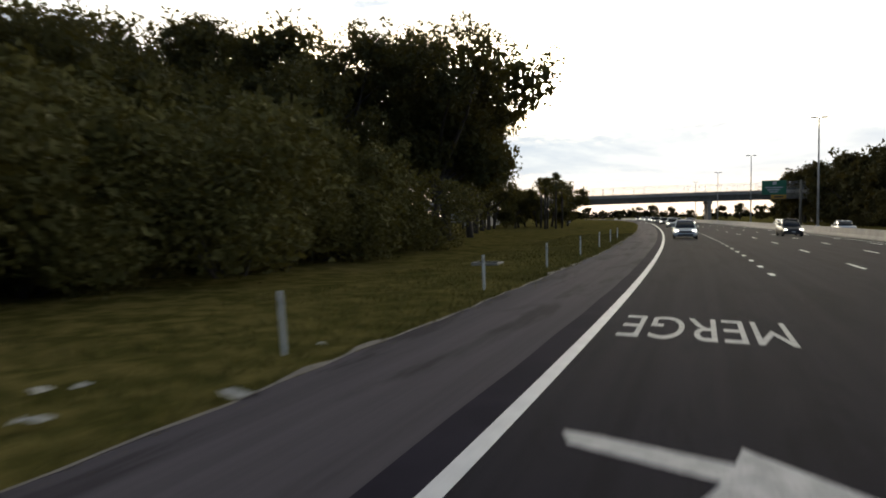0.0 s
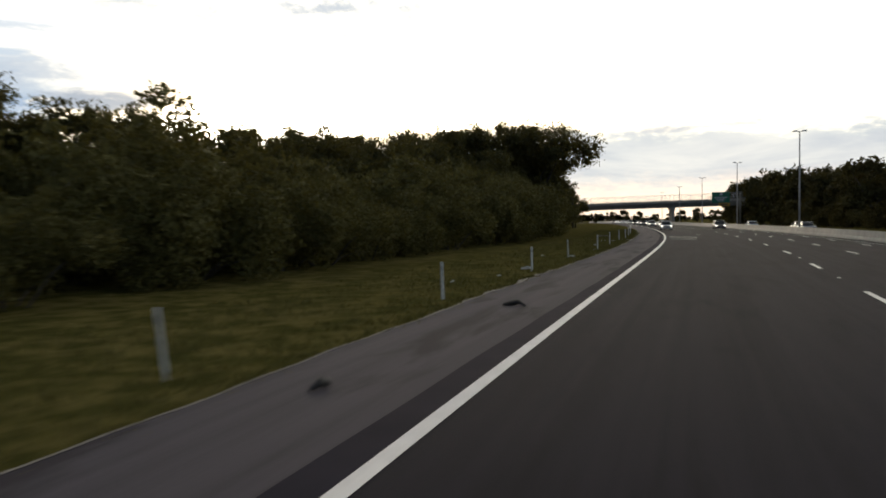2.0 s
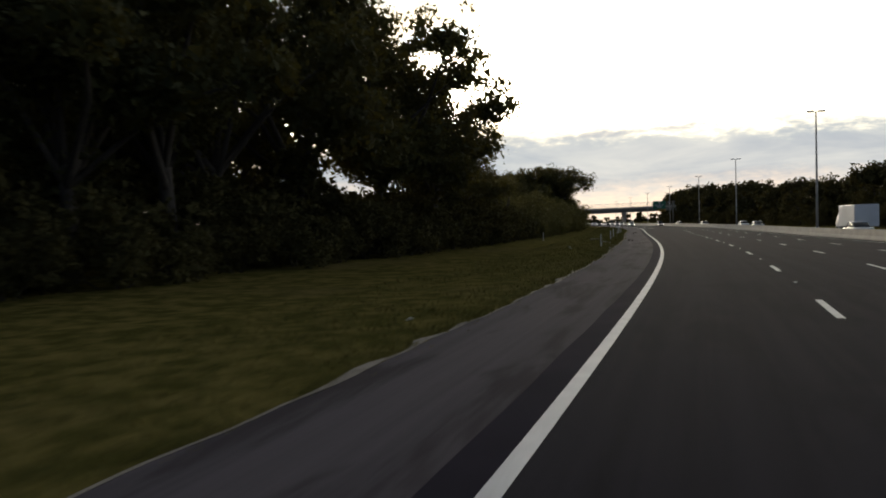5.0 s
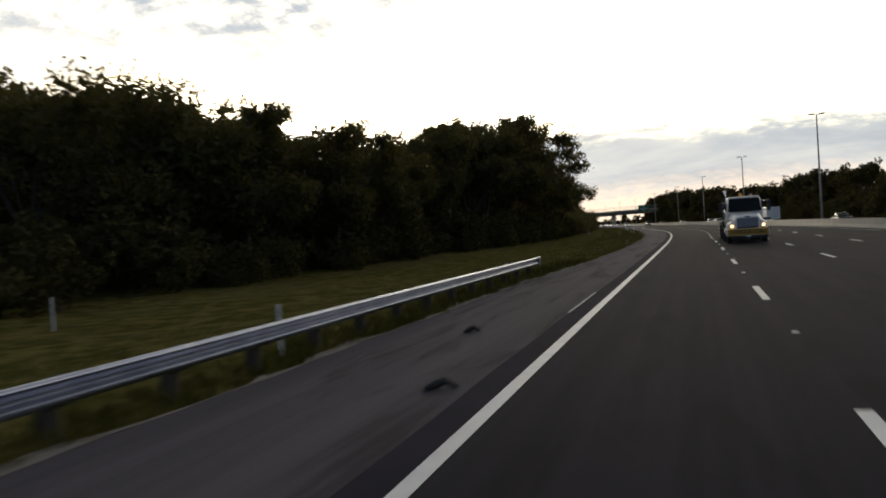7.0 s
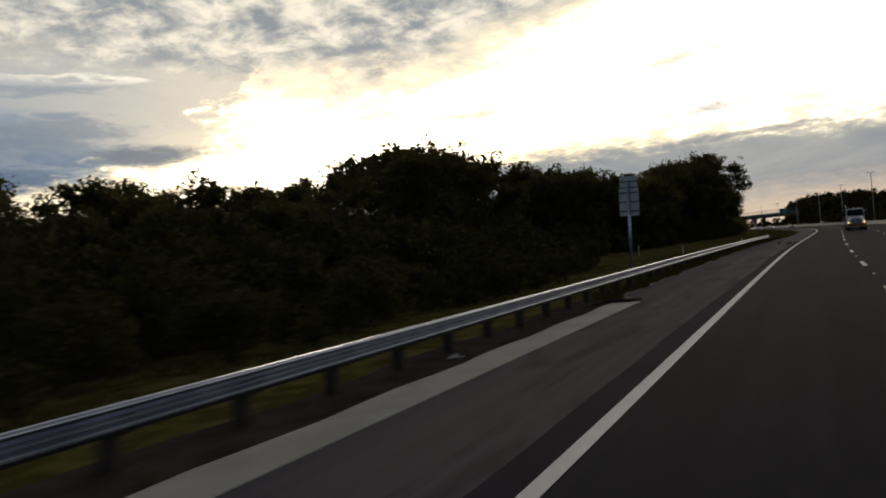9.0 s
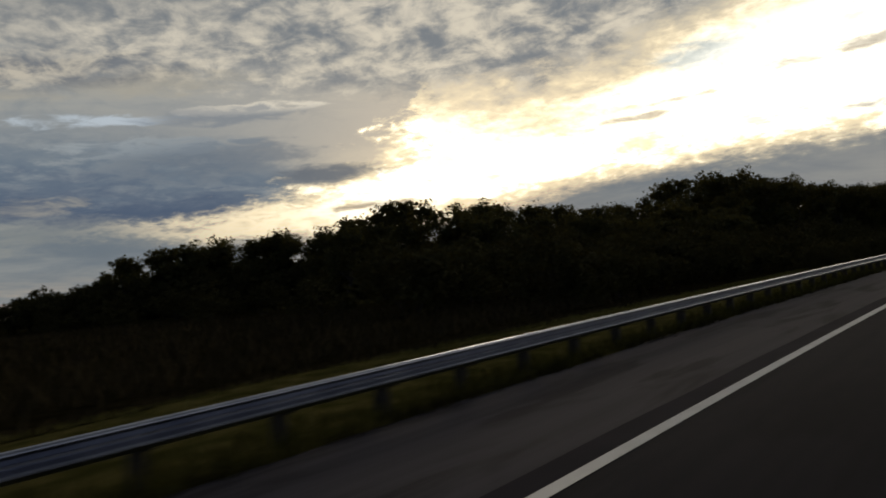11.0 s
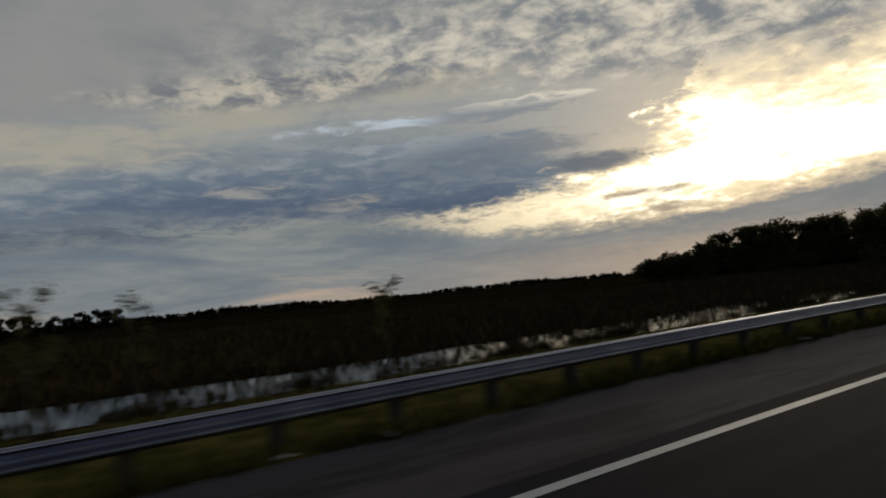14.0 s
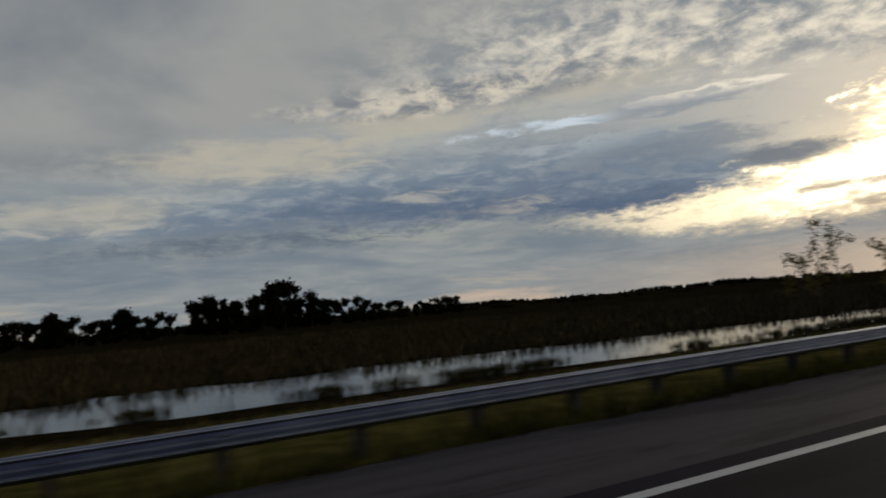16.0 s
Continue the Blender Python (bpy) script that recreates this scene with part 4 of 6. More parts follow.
put_trees(full, ((158, -57, 17.3), (153.5, -50, 17.5), (149.5, -42, 15.2), (144, -36, 13.8), (139, -31, 11.3), (132, -33, 11.4), (125, -30, 9.2), (118, -28, 9.2), (110, -30, 12.9), (102, -31, 11), (94, -30, 11.5), (148, -30, 12.4), (237, -29, 4.6), (224, -42, 6.4), (212, -53, 8.0), (216, -38, 6.5), (211, -34, 6.4), (201, -45, 8.0), (203, -29.5, 6.6), (199, -32, 6.9), (208, -28, 6.0), (86, -29, 12), (172, -62, 13.3), (184, -72, 12.8)), "trees behind the guard rail")
HEDGE_S, HEDGE_H = (-42, -30, -15, 0, 8, 15, 30, 45, 60), (1.0, 1.34, 1.28, 1.20, 1.02, 0.92, 1.0, 0.9, 0.7)
B = [(s + U(-1, 1), lat + U(-0.8, 0.8), (f + U(-0.12, 0.12)) * float(np.interp(s, HEDGE_S, HEDGE_H)), U(0, 6)) for lat, f in ((-12.9, 0.68), (-15.2, 1.0)) for s in np.arange(-36, 50, 3.6)]
B = [(s, lat, f * (1 + 0.15 * math.sin(s * 0.62) + 0.08 * math.sin(s * 1.37 + 1)), a) for s, lat, f, a in B]
scatter(bushes, B, "roadside bushes")
B = [(s + U(-1, 1), -19 + U(-0.8, 0.8), (1.18 + U(-0.1, 0.12)) * float(np.interp(s, HEDGE_S, HEDGE_H)), U(0, 6)) for s in np.arange(-40, 48, 3.8)]
scatter(backs, B, "roadside bushes")
B = [(s + U(-1, 1), lat + U(-0.8, 0.8) - float(np.interp(s, (64, 80, 98, 118), (0, 1.0, 3.0, 5.0))), f + U(-0.13, 0.15), U(0, 6)) for lat, f in ((-13.2, 0.55), (-15.6, 0.85), (-19.5, 1.1)) for s in np.arange(48, 118, 3.8)]
scatter(scrubs, B, "scrub at the wood's edge")
C = [(s + U(-1.5, 1.5), lat + U(-1.2, 1.2), f + U(-0.12, 0.15), U(0, 6)) for lat, f in ((-18.2, 0.45), (-20.5, 0.75), (-25, 0.9)) for s in np.arange(116, 150, 4.0)]
C += [(s + U(-1.5, 1.5), lat + U(-1.2, 1.2), f + U(-0.12, 0.15), U(0, 6)) for lat, f in ((-19.5, 0.55), (-23, 0.8)) for s in np.arange(150, 186, 4.0)]
C += [(s + U(-1.5, 1.5), lat + U(-1.5, 1.5), f + U(-0.12, 0.15), U(0, 6)) for lat, f in ((-12.0, 0.40), (-16, 0.6), (-20, 0.8), (-30, 1.0)) for s in np.arange(192, 268, 4.6) if lat < -13 or s < 236]
C += [(s + U(-1.5, 1.5), lat + U(-1.5, 1.5), f + U(-0.1, 0.1), U(0, 6)) for lat, f in ((-38, 1.1), (-46, 1.2)) for s in np.arange(176, 222, 5.0)]
C += [(s + U(-2, 2), lat + U(-2, 2), f + U(-0.1, 0.1), U(0, 6)) for lat, f in ((-44, 0.7), (-62, 0.8), (-84, 0.8), (-100, 0.8)) for s in np.arange(226, 268, 7)]
C += [(s + U(-0.6, 0.6), -9.4 + U(-0.6, 0.5), 0.34 + U(-0.06, 0.08), U(0, 6)) for s in np.arange(208, 250, 2.6)]
C += [(s + U(-1, 1), lat + U(-2, 2), f + U(-0.15, 0.15), U(0, 6)) for (s0, l0), (s1, l1), f, n in (((222, -60), (262, -118), 1.25, 26), ((216, -66), (252, -116), 1.5, 22), ((150, -34), (216, -72), 1.5, 22)) for s, lat in zip(np.linspace(s0, s1, n), np.linspace(l0, l1, n))]
C += [(s, lat, f, U(0, 6)) for s, lat, f in ((218.5, -36, 1.2), (214.5, -38, 1.25), (211, -42, 1.3), (199.5, -38, 1.2), (206, -38, 1.25), (222, -33, 1.1), (203, -41, 1.2), (187, -39, 1.3))]
scatter(scrubs, C, "scrub below the embankment")
# beyond the opposite carriageway
R = [(s + U(-3, 3), lat + U(-3, 3), U(0.85, 1.3) * float(np.interp(s, (-200, -60, 40), (1.4, 1.0, 0.88))), U(0, 6)) for lat in (41, 52) for s in np.arange(-215, 250, 9.5)]
scatter(far, R, "trees beyond the opposite carriageway")
R = [(s + U(-2, 2), 37 + U(-1.5, 1.5), U(0.7, 1.1), U(0, 6)) for s in np.arange(-150, 250, 6.5)]
scatter(scrubs, R, "scrub beyond the opposite carriageway")
# wood closing the view behind the overpass
put_trees(far, [(-222 - 7 * i, 43 + 3.0 * (i % 3) + 1.2 * i, 12.5 + 1.5 * math.sin(i * 2.1)) for i in range(7)], "trees behind the overpass")
put_trees(far, [(-330 + 3 * math.sin(i * 1.7), -26 + 7.5 * i, 5.4 + 1.4 * math.sin(i * 1.3) + 0.12 * i) for i in range(19)], "trees behind the overpass")
# far tree group in the marsh
MARSH_S, MARSH_LAT = (378, 387, 394, 402, 410, 418, 427, 436, 448, 470), (-146, -140, -143, -128, -130, -131, -134, -144, -146, -148)
MARSH = [(s + U(-0.5, 0.5), float(np.interp(s, MARSH_S, MARSH_LAT)) + U(-2, 2), h * U(0.8, 1.12)) for s0, s1, h in ((444, 460, 5.0), (431, 441, 5.3), (410, 427, 5.9), (402, 409.5, 5.0), (379, 397, 3.6)) for s in np.arange(s0, s1, 1.9)]
MARSH += [(413, -130, 9.0), (424, -134, 7.2), (448, -146, 6.3), (436, -145, 6.2), (409, -129, 6.6), (465, -148, 6.0), (470, -148, 5.2)]
shore = at(495.5, 1.5)
for i, (s, lat, h) in enumerate(MARSH):      # they stand well out in the marsh
    q = shore + (at(float(road_s(s)), lat * float(grow(s))) - shore) * 1.65
    f = h / 10 * 1.92
    m = Matrix.Translation((q.x, q.y, -0.85)) @ Matrix.Rotation((i * 2.4) % 6.28, 4, "Z")
    ob = copy_thing(marsh[i % len(marsh)], m)
    ob.matrix_world = m @ Matrix.Diagonal((f, f, f, 1))
    ob["group"] = "trees in the marsh"
drop(oaks + marsh + far + full + bushes + backs + scrubs + tall + sparse)


def sapling(seed, h):
    r = np.random.default_rng(seed)
    t = thing("sapling", "thin sapling with few small leaves above the reeds", "tree", "saplings by the water")
    b = bmesh.new()
    tube(b, [(0, 0, -0.3), (r.normal() * 0.1, r.normal() * 0.1, h * 0.5), (r.normal() * 0.15, 0, h)], [0.03, 0.02, 0.006], 5, cap=False)
    lob = []
    for i in range(7):
        a, q = r.random() * 6.28, h * (0.4 + 0.58 * r.random())
        e = (math.cos(a) * 0.45, math.sin(a) * 0.45, q + 0.3)
        tube(b, [(0, 0, q), e], [0.01, 0.004], 4, cap=False)
        lob.append((*e, 0.16 + 0.12 * r.random()))
    lob.append((0, 0, h * 0.93, 0.34))
    part("trunk", b, M["bark"], t)
    part("crown", leaf_mesh("crown", *leaves(r, lob, 420, 0.05, 1.0, 0.1), M["oak"]), None, t)
    return t


for i, (s, lat, top) in enumerate(((441.4, -7.6, 3.8), (443.4, -8.8, 3.2), (446.4, -12.6, 2.9), (439.2, -12.0, 2.5), (433.4, -13.6, 2.8), (427.8, -16.7, 2.6), (431.0, -10.6, 2.2), (457.6, -7.8, 3.1), (455.4, -8.5, 3.1), (452.0, -9.4, 2.3), (463.5, -16.6, 3.4), (461.4, -12.8, 3.2), (460.0, -9.0, 2.1), (475.2, -7.9, 3.2), (473.8, -10.0, 2.5), (473.3, -7.4, 2.4), (421.0, -14.5, 2.0))):
    z = float(ground_z(s, lat))
    t = sapling(300 + i, top - z)
    t.matrix_world = Matrix.Translation(at(s, lat, z))


# ---------------------------------------------------------------- grass and reeds
def blades(name, places, h0, h1, lean, width, mat, label, category, seed, per=5, spread=0.16):
    """Tufts of narrow blades at (x, y, z) places, as one stuff object."""
    r = np.random.default_rng(seed)
    P = np.repeat(np.array(places), per, 0)
    n = len(P)
    P[:, :2] += r.normal(size=(n, 2)) * spread
    a = r.random(n) * 6.283
    h = h0 + (h1 - h0) * r.random(n)
    side = np.stack((np.cos(a), np.sin(a), np.zeros(n)), 1) * (width * (0.6 + 0.8 * r.random(n)))[:, None]
    tip = np.stack((r.normal(size=n) * lean, r.normal(size=n) * lean, np.ones(n)), 1) * h[:, None]
    mid = tip * [0.4, 0.4, 0.55]
    v = np.stack((P - side, P + side, P + mid + side * 0.8, P + tip, P + mid - side * 0.8), 1).reshape(-1, 3)
    f = np.arange(5 * n).reshape(-1, 5)
    me = bpy.data.meshes.new(name)
    me.vertices.add(len(v))
    me.vertices.foreach_set("co", v.astype(np.float32).ravel())
    me.loops.add(f.size)
    me.loops.foreach_set("vertex_index", f.astype(np.int32).ravel())
    me.polygons.add(len(f))
    me.polygons.foreach_set("loop_start", np.arange(0, f.size, 5, dtype=np.int32))
    me.materials.append(mat)
    me.update(calc_edges=True)
    tagged(new(name, me), label, category, kind="stuff")


def spots(n, s0, s1, l0, l1, seed, edge=None):
    r = np.random.default_rng(seed)
    out = []
    for q, u in zip(r.uniform(s0, s1, n), r.random(n)):
        lat = l0 + (l1 - l0) * u if edge is None else edge(q) - 0.02 - (l0 - l1) * u * u
        if any(abs(q - a) < 0.9 and abs(lat - c) < 0.9 for a, c in ((69.0, -5.95), (174.0, -7.9), (256.3, -3.4), (-31.0, -7.2))):
            continue
        if 254.5 < q < 287 and -3.7 < lat or 255 < q < 298 and -5.0 < lat and r.random() < 0.75:
            continue
        out.append(at(q, lat, ground_z(q, lat) - 0.02))
    return [tuple(p) for p in out]


blades("verge_grass", spots(14000, -85, 205, -2.7, -9.5, 1, shoulder_edge), 0.06, 0.17, 0.35, 0.012, M["grass"], "short mown verge grass beside the shoulder", "grass", 5)
blades("rail_grass", spots(11000, 178, 525, -3.6, -5.0, 2, lambda q: shoulder_edge(q) - (0.24 if q < 256 else 0.05)), 0.12, 0.42, 0.35, 0.012, M["rough_grass"], "rough grass tufts under the guard rail", "grass", 6, 4, 0.10)
E1 = [(q, v) for q, v in zip(rng.uniform(288, 525, 5200), rng.random(5200)) if math.sin(q * 1.3 + 2 * math.sin(q * 0.41)) + 0.6 * math.sin(q * 3.7) > 0.9 * v - 0.7]
blades("edge_grass", [tuple(at(q, shoulder_edge(q) + 0.10 - 0.45 * v, fall(shoulder_edge(q)) - 0.06)) for q, v in E1], 0.07, 0.22, 0.5, 0.012, M["dry_grass"], "dry brown grass fringe creeping over the shoulder's edge", "grass", 61, 5, 0.09)
blades("bank_grass", spots(10000, 205, 525, -7.0, -12.4, 3), 0.06, 0.17, 0.35, 0.016, M["grass"], "yellowish grass on the bank below the rail", "grass", 7)
blades("marsh_reeds_bank", spots(1900, 300, 525, -12.2, -15.0, 4), 0.10, 0.24, 0.22, 0.022, M["reed"], "brown reeds on the near bank of the channel", "reeds", 8, 7, 0.35)
W1 = []
rw = np.random.default_rng(44)
for q, u in zip(rw.uniform(328, 470, 4200), rw.random(4200)):
    if rw.random() < float(np.interp(q, (342, 372, 385, 400, 470), (0.7, 0.25, 0.10, 0.07, 0.06))):
        nb, fb = float(near_bank(q)), float(far_bank(q))
        lump = math.sin(q * 0.9) + math.sin(q * 0.37 + 2) + 1.1
        lat = nb - (abs(rw.normal()) * 0.45 if u < 0.7 and lump > 0.4 else (nb - fb) * u)
        if u < 0.7 or q < 395:
            W1.append(tuple(planned(q, lat, -0.85)))
blades("water_reeds", W1, 0.25, 0.62, 0.22, 0.018, M["reed"], "thin clumps of reeds standing in the shallow water", "reeds", 45, 7, 0.22)
K1 = []
for i in range(110):
    q = 334 + 180 * rw.random()
    r = 0.35 + 0.75 * rw.random()
    k = float(near_bank(q)) + 0.35 - 0.9 * rw.random()
    for j in range(int(26 * r)):
        K1.append(tuple(planned(q + rw.normal() * r * 0.6, k + rw.normal() * 0.22, -0.78)))
blades("bank_clumps", K1, 0.16, 0.44, 0.30, 0.020, M["dry_grass"], "dark rounded clumps of sedge along the water's edge", "reeds", 46, 7, 0.16)
R1 = []
rr = np.random.default_rng(15)
for q, u in zip(rr.uniform(262, 520, 12000), rr.random(12000)):
    fb = float(far_bank(q)) - 0.4 if q > 326 else -15.0
    lat = fb - 75 * u ** 1.6
    R1.append(tuple(planned(q, lat, ground_z(float(road_s(q)), lat * float(grow(q))) - 0.05)))
blades("marsh_reeds", R1, 0.30, 0.85, 0.35, 0.035, M["reed"], "brown marsh reeds and sedge in broad field", "reeds", 16, 5, 0.55)


# ---------------------------------------------------------------- far woods along the horizon
def far_woods():
    r = np.random.default_rng(21)
    lob = []
    for i in range(900):
        a = radians(-22 + 145 * i / 900 + r.normal() * 0.2)
        d = 1500 + r.normal() * 60
        hgt = 6.5 + 3 * math.sin(i * 0.045) + 1.5 * math.sin(i * 0.17) + 1.5 * r.random()
        lob.append((-math.sin(a) * d - 20, math.cos(a) * d - 400, hgt * 0.45 - 1, hgt * 0.75))
    v, f = leaves(r, lob, 48000, 2.0, 0.8, 0.05)
    tagged(new("far_woods", leaf_mesh("far_woods", v, f, M["silhouette_leaf"])), "low dark woods along the far horizon", "woods", kind="stuff")


def marsh_scrub():
    r = np.random.default_rng(23)
    lob = []
    for i in range(1500):
        a = radians(20 + 105 * r.random())
        d = 330 + 1150 * r.random() ** 1.2
        hgt = 0.7 + 0.9 * r.random() + d * 0.0012
        lob.append((-math.sin(a) * d + 10, math.cos(a) * d - 410, hgt * 0.35 - 0.9, hgt * (0.8 + 0.9 * r.random())))
    v, f = leaves(r, lob, 46000, 0.65, 0.32, 0.1)
    tagged(new("marsh_scrub", leaf_mesh("marsh_scrub", v, f, M["silhouette_leaf"])), "low dark scrub spread over the distant marsh", "scrub", kind="stuff")


far_woods()
marsh_scrub()


# ---------------------------------------------------------------- overpass, sign gantry, noise wall
def overpass():
    t = thing("overpass", "grey concrete road overpass with chain-link fence on its parapet", "bridge")
    a, b = Vector((-84.5, 207.4, 0)), Vector((54.7, 224.2, 0))
    t.matrix_world = Matrix.Translation(a) @ Matrix.Rotation(math.atan2(b.y - a.y, b.x - a.x), 4, "Z")
    L = (b - a).length

    def grade(x):
        return 4.45 + 0.018 * x - 0.000077 * (x - 70) ** 2

    def beam(y0, y1, z0, z1, x0=0.0, x1=L, n=16):
        bm = bmesh.new()
        rows = []
        for i in range(n + 1):
            x = x0 + (x1 - x0) * i / n
            g = grade(x)
            rows.append([bm.verts.new((x, y, g + z)) for y, z in ((y0, z0), (y1, z0), (y1, z1), (y0, z1))])
        for r0, r1 in zip(rows, rows[1:]):
            for k in range(4):
                bm.faces.new((r0[k], r0[(k + 1) % 4], r1[(k + 1) % 4], r1[k]))
        bm.faces.new(rows[0])
        bm.faces.new(rows[-1][::-1])
        return bm

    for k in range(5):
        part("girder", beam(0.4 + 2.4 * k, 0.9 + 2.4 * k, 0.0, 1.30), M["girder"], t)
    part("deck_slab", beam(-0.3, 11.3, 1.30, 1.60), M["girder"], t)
    for y in (-0.3, 11.05):
        part("parapet", beam(y, y + 0.25, 1.60, 2.5), M["old_concrete"], t)
    for y in (-0.18, 11.17):
        for z in (4.65, 2.65):
            part("fence_rail", beam(y - 0.03, y + 0.03, z, z + 0.06), M["steel"], t)
        for i in range(47):
            x = 1.5 + 3.0 * i
            if x < L:
                g = grade(x)
                part("fence_post", boxed(x - 0.04, x + 0.04, y - 0.04, y + 0.04, g + 2.45, g + 4.7), M["steel"], t)
        bm = bmesh.new()
        for i in range(int(L / 0.55)):
            x = i * 0.55
            g, g2 = grade(x), grade(x + 1.7)
            for p, q in (((x, g + 2.55), (x + 1.7, g2 + 4.65)), ((x + 1.7, g2 + 2.55), (x, g + 4.65))):
                d = 0.012
                vs = [bm.verts.new((p[0], y, p[1] - d)), bm.verts.new((p[0], y, p[1] + d)), bm.verts.new((q[0], y, q[1] + d)), bm.verts.new((q[0], y, q[1] - d))]
                bm.faces.new(vs)
        tagged(part("fence_mesh", bm, M["steel"], t), "wire mesh of the parapet fence", kind="stuff")
    for x in (45.0, 85.5, 114.7):
        g = grade(x)
        part("pier_cap", boxed(x - 0.7, x + 0.7, 0.2, 10.8, g - 1.0, g, bevel=0.08), M["old_concrete"], t)
        for y in (1.6, 5.5, 9.4):
            part("pier", boxed(x - 0.5, x + 0.5, y - 0.5, y + 0.5, -0.3, g - 0.95, bevel=0.06), M["old_concrete"], t)
    # sloped paving of the abutments
    for x0, x1 in ((28.0, 9.5), (121.0, 139.0)):
        bm = bmesh.new()
        vs = [bm.verts.new(p) for p in ((x0, -2, 0.0), (x0, 13, 0.0), (x1, 13, grade(x1)), (x1, -2, grade(x1)), (x1, 13, 0.0), (x1, -2, 0.0))]
        bm.faces.new(vs[:4])
        bm.faces.new((vs[1], vs[4], vs[2]))
        bm.faces.new((vs[0], vs[3], vs[5]))
        bm.faces.new((vs[3], vs[2], vs[4], vs[5]))
        part("slope_paving", bm, M["concrete"], t)


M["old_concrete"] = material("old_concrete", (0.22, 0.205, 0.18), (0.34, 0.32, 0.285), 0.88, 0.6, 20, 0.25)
# darker brown than the parapets; also on the gantry and sign brackets
M["girder"] = material("dark_brown_girder", (0.10, 0.094, 0.080), (0.19, 0.18, 0.155), 0.85, 1.0, 18, 0.2)
overpass()


def sign_gantry():
    t = thing("sign_gantry", "cantilever gantry with green motorway sign and yellow exit panel", "road sign", m=Matrix.Translation((22.4, 204.5, -1.2)) @ Matrix.Rotation(radians(180), 4, "Z") @ Matrix.Scale(1.17, 4))
    part("post", tube(bmesh.new(), [(0, 0, -0.5), (0, 0, 10.2)], [0.30, 0.24], 12), M["girder"], t)
    for z in (7.0, 8.8):
        part("chord", tube(bmesh.new(), [(0, 0, z), (8.6, 0, z)], 0.09, 8), M["girder"], t)
    for i in range(8):
        x = 0.5 + i * 1.05
        part("strut", tube(bmesh.new(), [(x, 0, 7.0 if i % 2 else 8.8), (x + 1.0, 0, 8.8 if i % 2 else 7.0)], 0.045, 6), M["girder"], t)
    p = part("sign_panel", boxed(2.9, 7.9, 0.2, 0.26, 7.0, 10.2, bevel=0.02), M["green"], t, "green reflective sign panel")
    for x0, x1, z0, z1 in ((4.9, 5.7, 9.2, 9.9), (3.6, 7.2, 8.45, 8.75), (4.2, 6.8, 7.95, 8.25), (4.6, 6.4, 7.5, 7.75)):
        part("legend_bar", boxed(x0, x1, 0.262, 0.275, z0, z1), M["worn_paint"], p)
    e = part("exit_panel", boxed(2.9, 6.0, 0.2, 0.26, 6.1, 6.98, bevel=0.02), M["yellow"], t, "yellow exit panel")
    part("legend_bar", boxed(3.5, 5.4, 0.262, 0.275, 6.35, 6.7), M["dark"], e)


sign_gantry()


def noise_wall():
    t = thing("noise_wall", "pale precast concrete noise wall of stacked panels", "wall")
    for i in range(11):
        s, s2 = -104.0 - 4.6 * i, -104.0 - 4.6 * (i + 1)
        p, q = planned(s, -27.5 - 0.036 * i * i), planned(s2, -27.5 - 0.036 * (i + 1) ** 2)
        d = q - p
        m = Matrix.Translation(p) @ Matrix.Rotation(math.atan2(d.y, d.x), 4, "Z")
        ob = part("wall_post", boxed(-0.25, 0.25, -0.25, 0.25, -0.3, 6.5, bevel=0.03), M["concrete"], t)
        ob.matrix_world = m
        for z0, z1 in ((-0.2, 2.9), (2.93, 6.2)):
            ob = part("wall_panel", boxed(0.25, d.length - 0.25, -0.10, 0.10, z0, z1, bevel=0.03), M["concrete"], t)
            ob.matrix_world = m


noise_wall()


def palm(seed, h):
    r = np.random.default_rng(seed)
    t = thing("palm_tree", "cabbage palm with dense round head of fronds", "palm", "palms by the noise wall")
    b = bmesh.new()
    tube(b, [(0, 0, -0.2), (0.05, 0.02, h * 0.4), (0.08, 0.0, h * 0.8)], [0.20, 0.17, 0.16], 8)
    part("trunk", b, M["bark"], t)
    b = bmesh.new()
    for i in range(70):
        a, e = r.random() * 6.283, radians(r.uniform(-50, 80))
        n = Vector((math.cos(a) * math.cos(e), math.sin(a) * math.cos(e), math.sin(e)))
        o = Vector((0.08, 0, h * 0.8))
        tip = o + n * (1.2 + 0.6 * r.random())
        side = n.cross(Vector((0, 0, 1)))
        side = side.normalized() if side.length > 0.1 else Vector((1, 0, 0))
        for k in range(7):
            u = (k - 3) / 3.0
            q = tip + side * u * 0.65 + n * (0.55 * (1 - abs(u))) + Vector((0, 0, -0.35 * abs(u) - 0.15))
            w = side * 0.05
            b.faces.new([b.verts.new(v) for v in (o + n * 0.5, tip + side * u * 0.25 + w, q, tip + side * u * 0.25 - w)])
    part("crown", b, M["oak"], t)
    return t


for i, (s, lat, h) in enumerate(((-103.5, -14.0, 8.6), (-106, -15.5, 8.0), (-101, -15.2, 7.6), (-108, -13.6, 7.2), (-98, -22, 8.4), (-100, -24, 9.0), (-96, -24.5, 8.6), (-103, -23, 8.8), (-94, -22, 8.2), (-106, -25, 8.6), (-92, -25, 9.2), (-110, -17, 8.2))):
    palm(500 + i, h * 1.15).matrix_world = Matrix.Translation(planned(s, lat, -0.3))


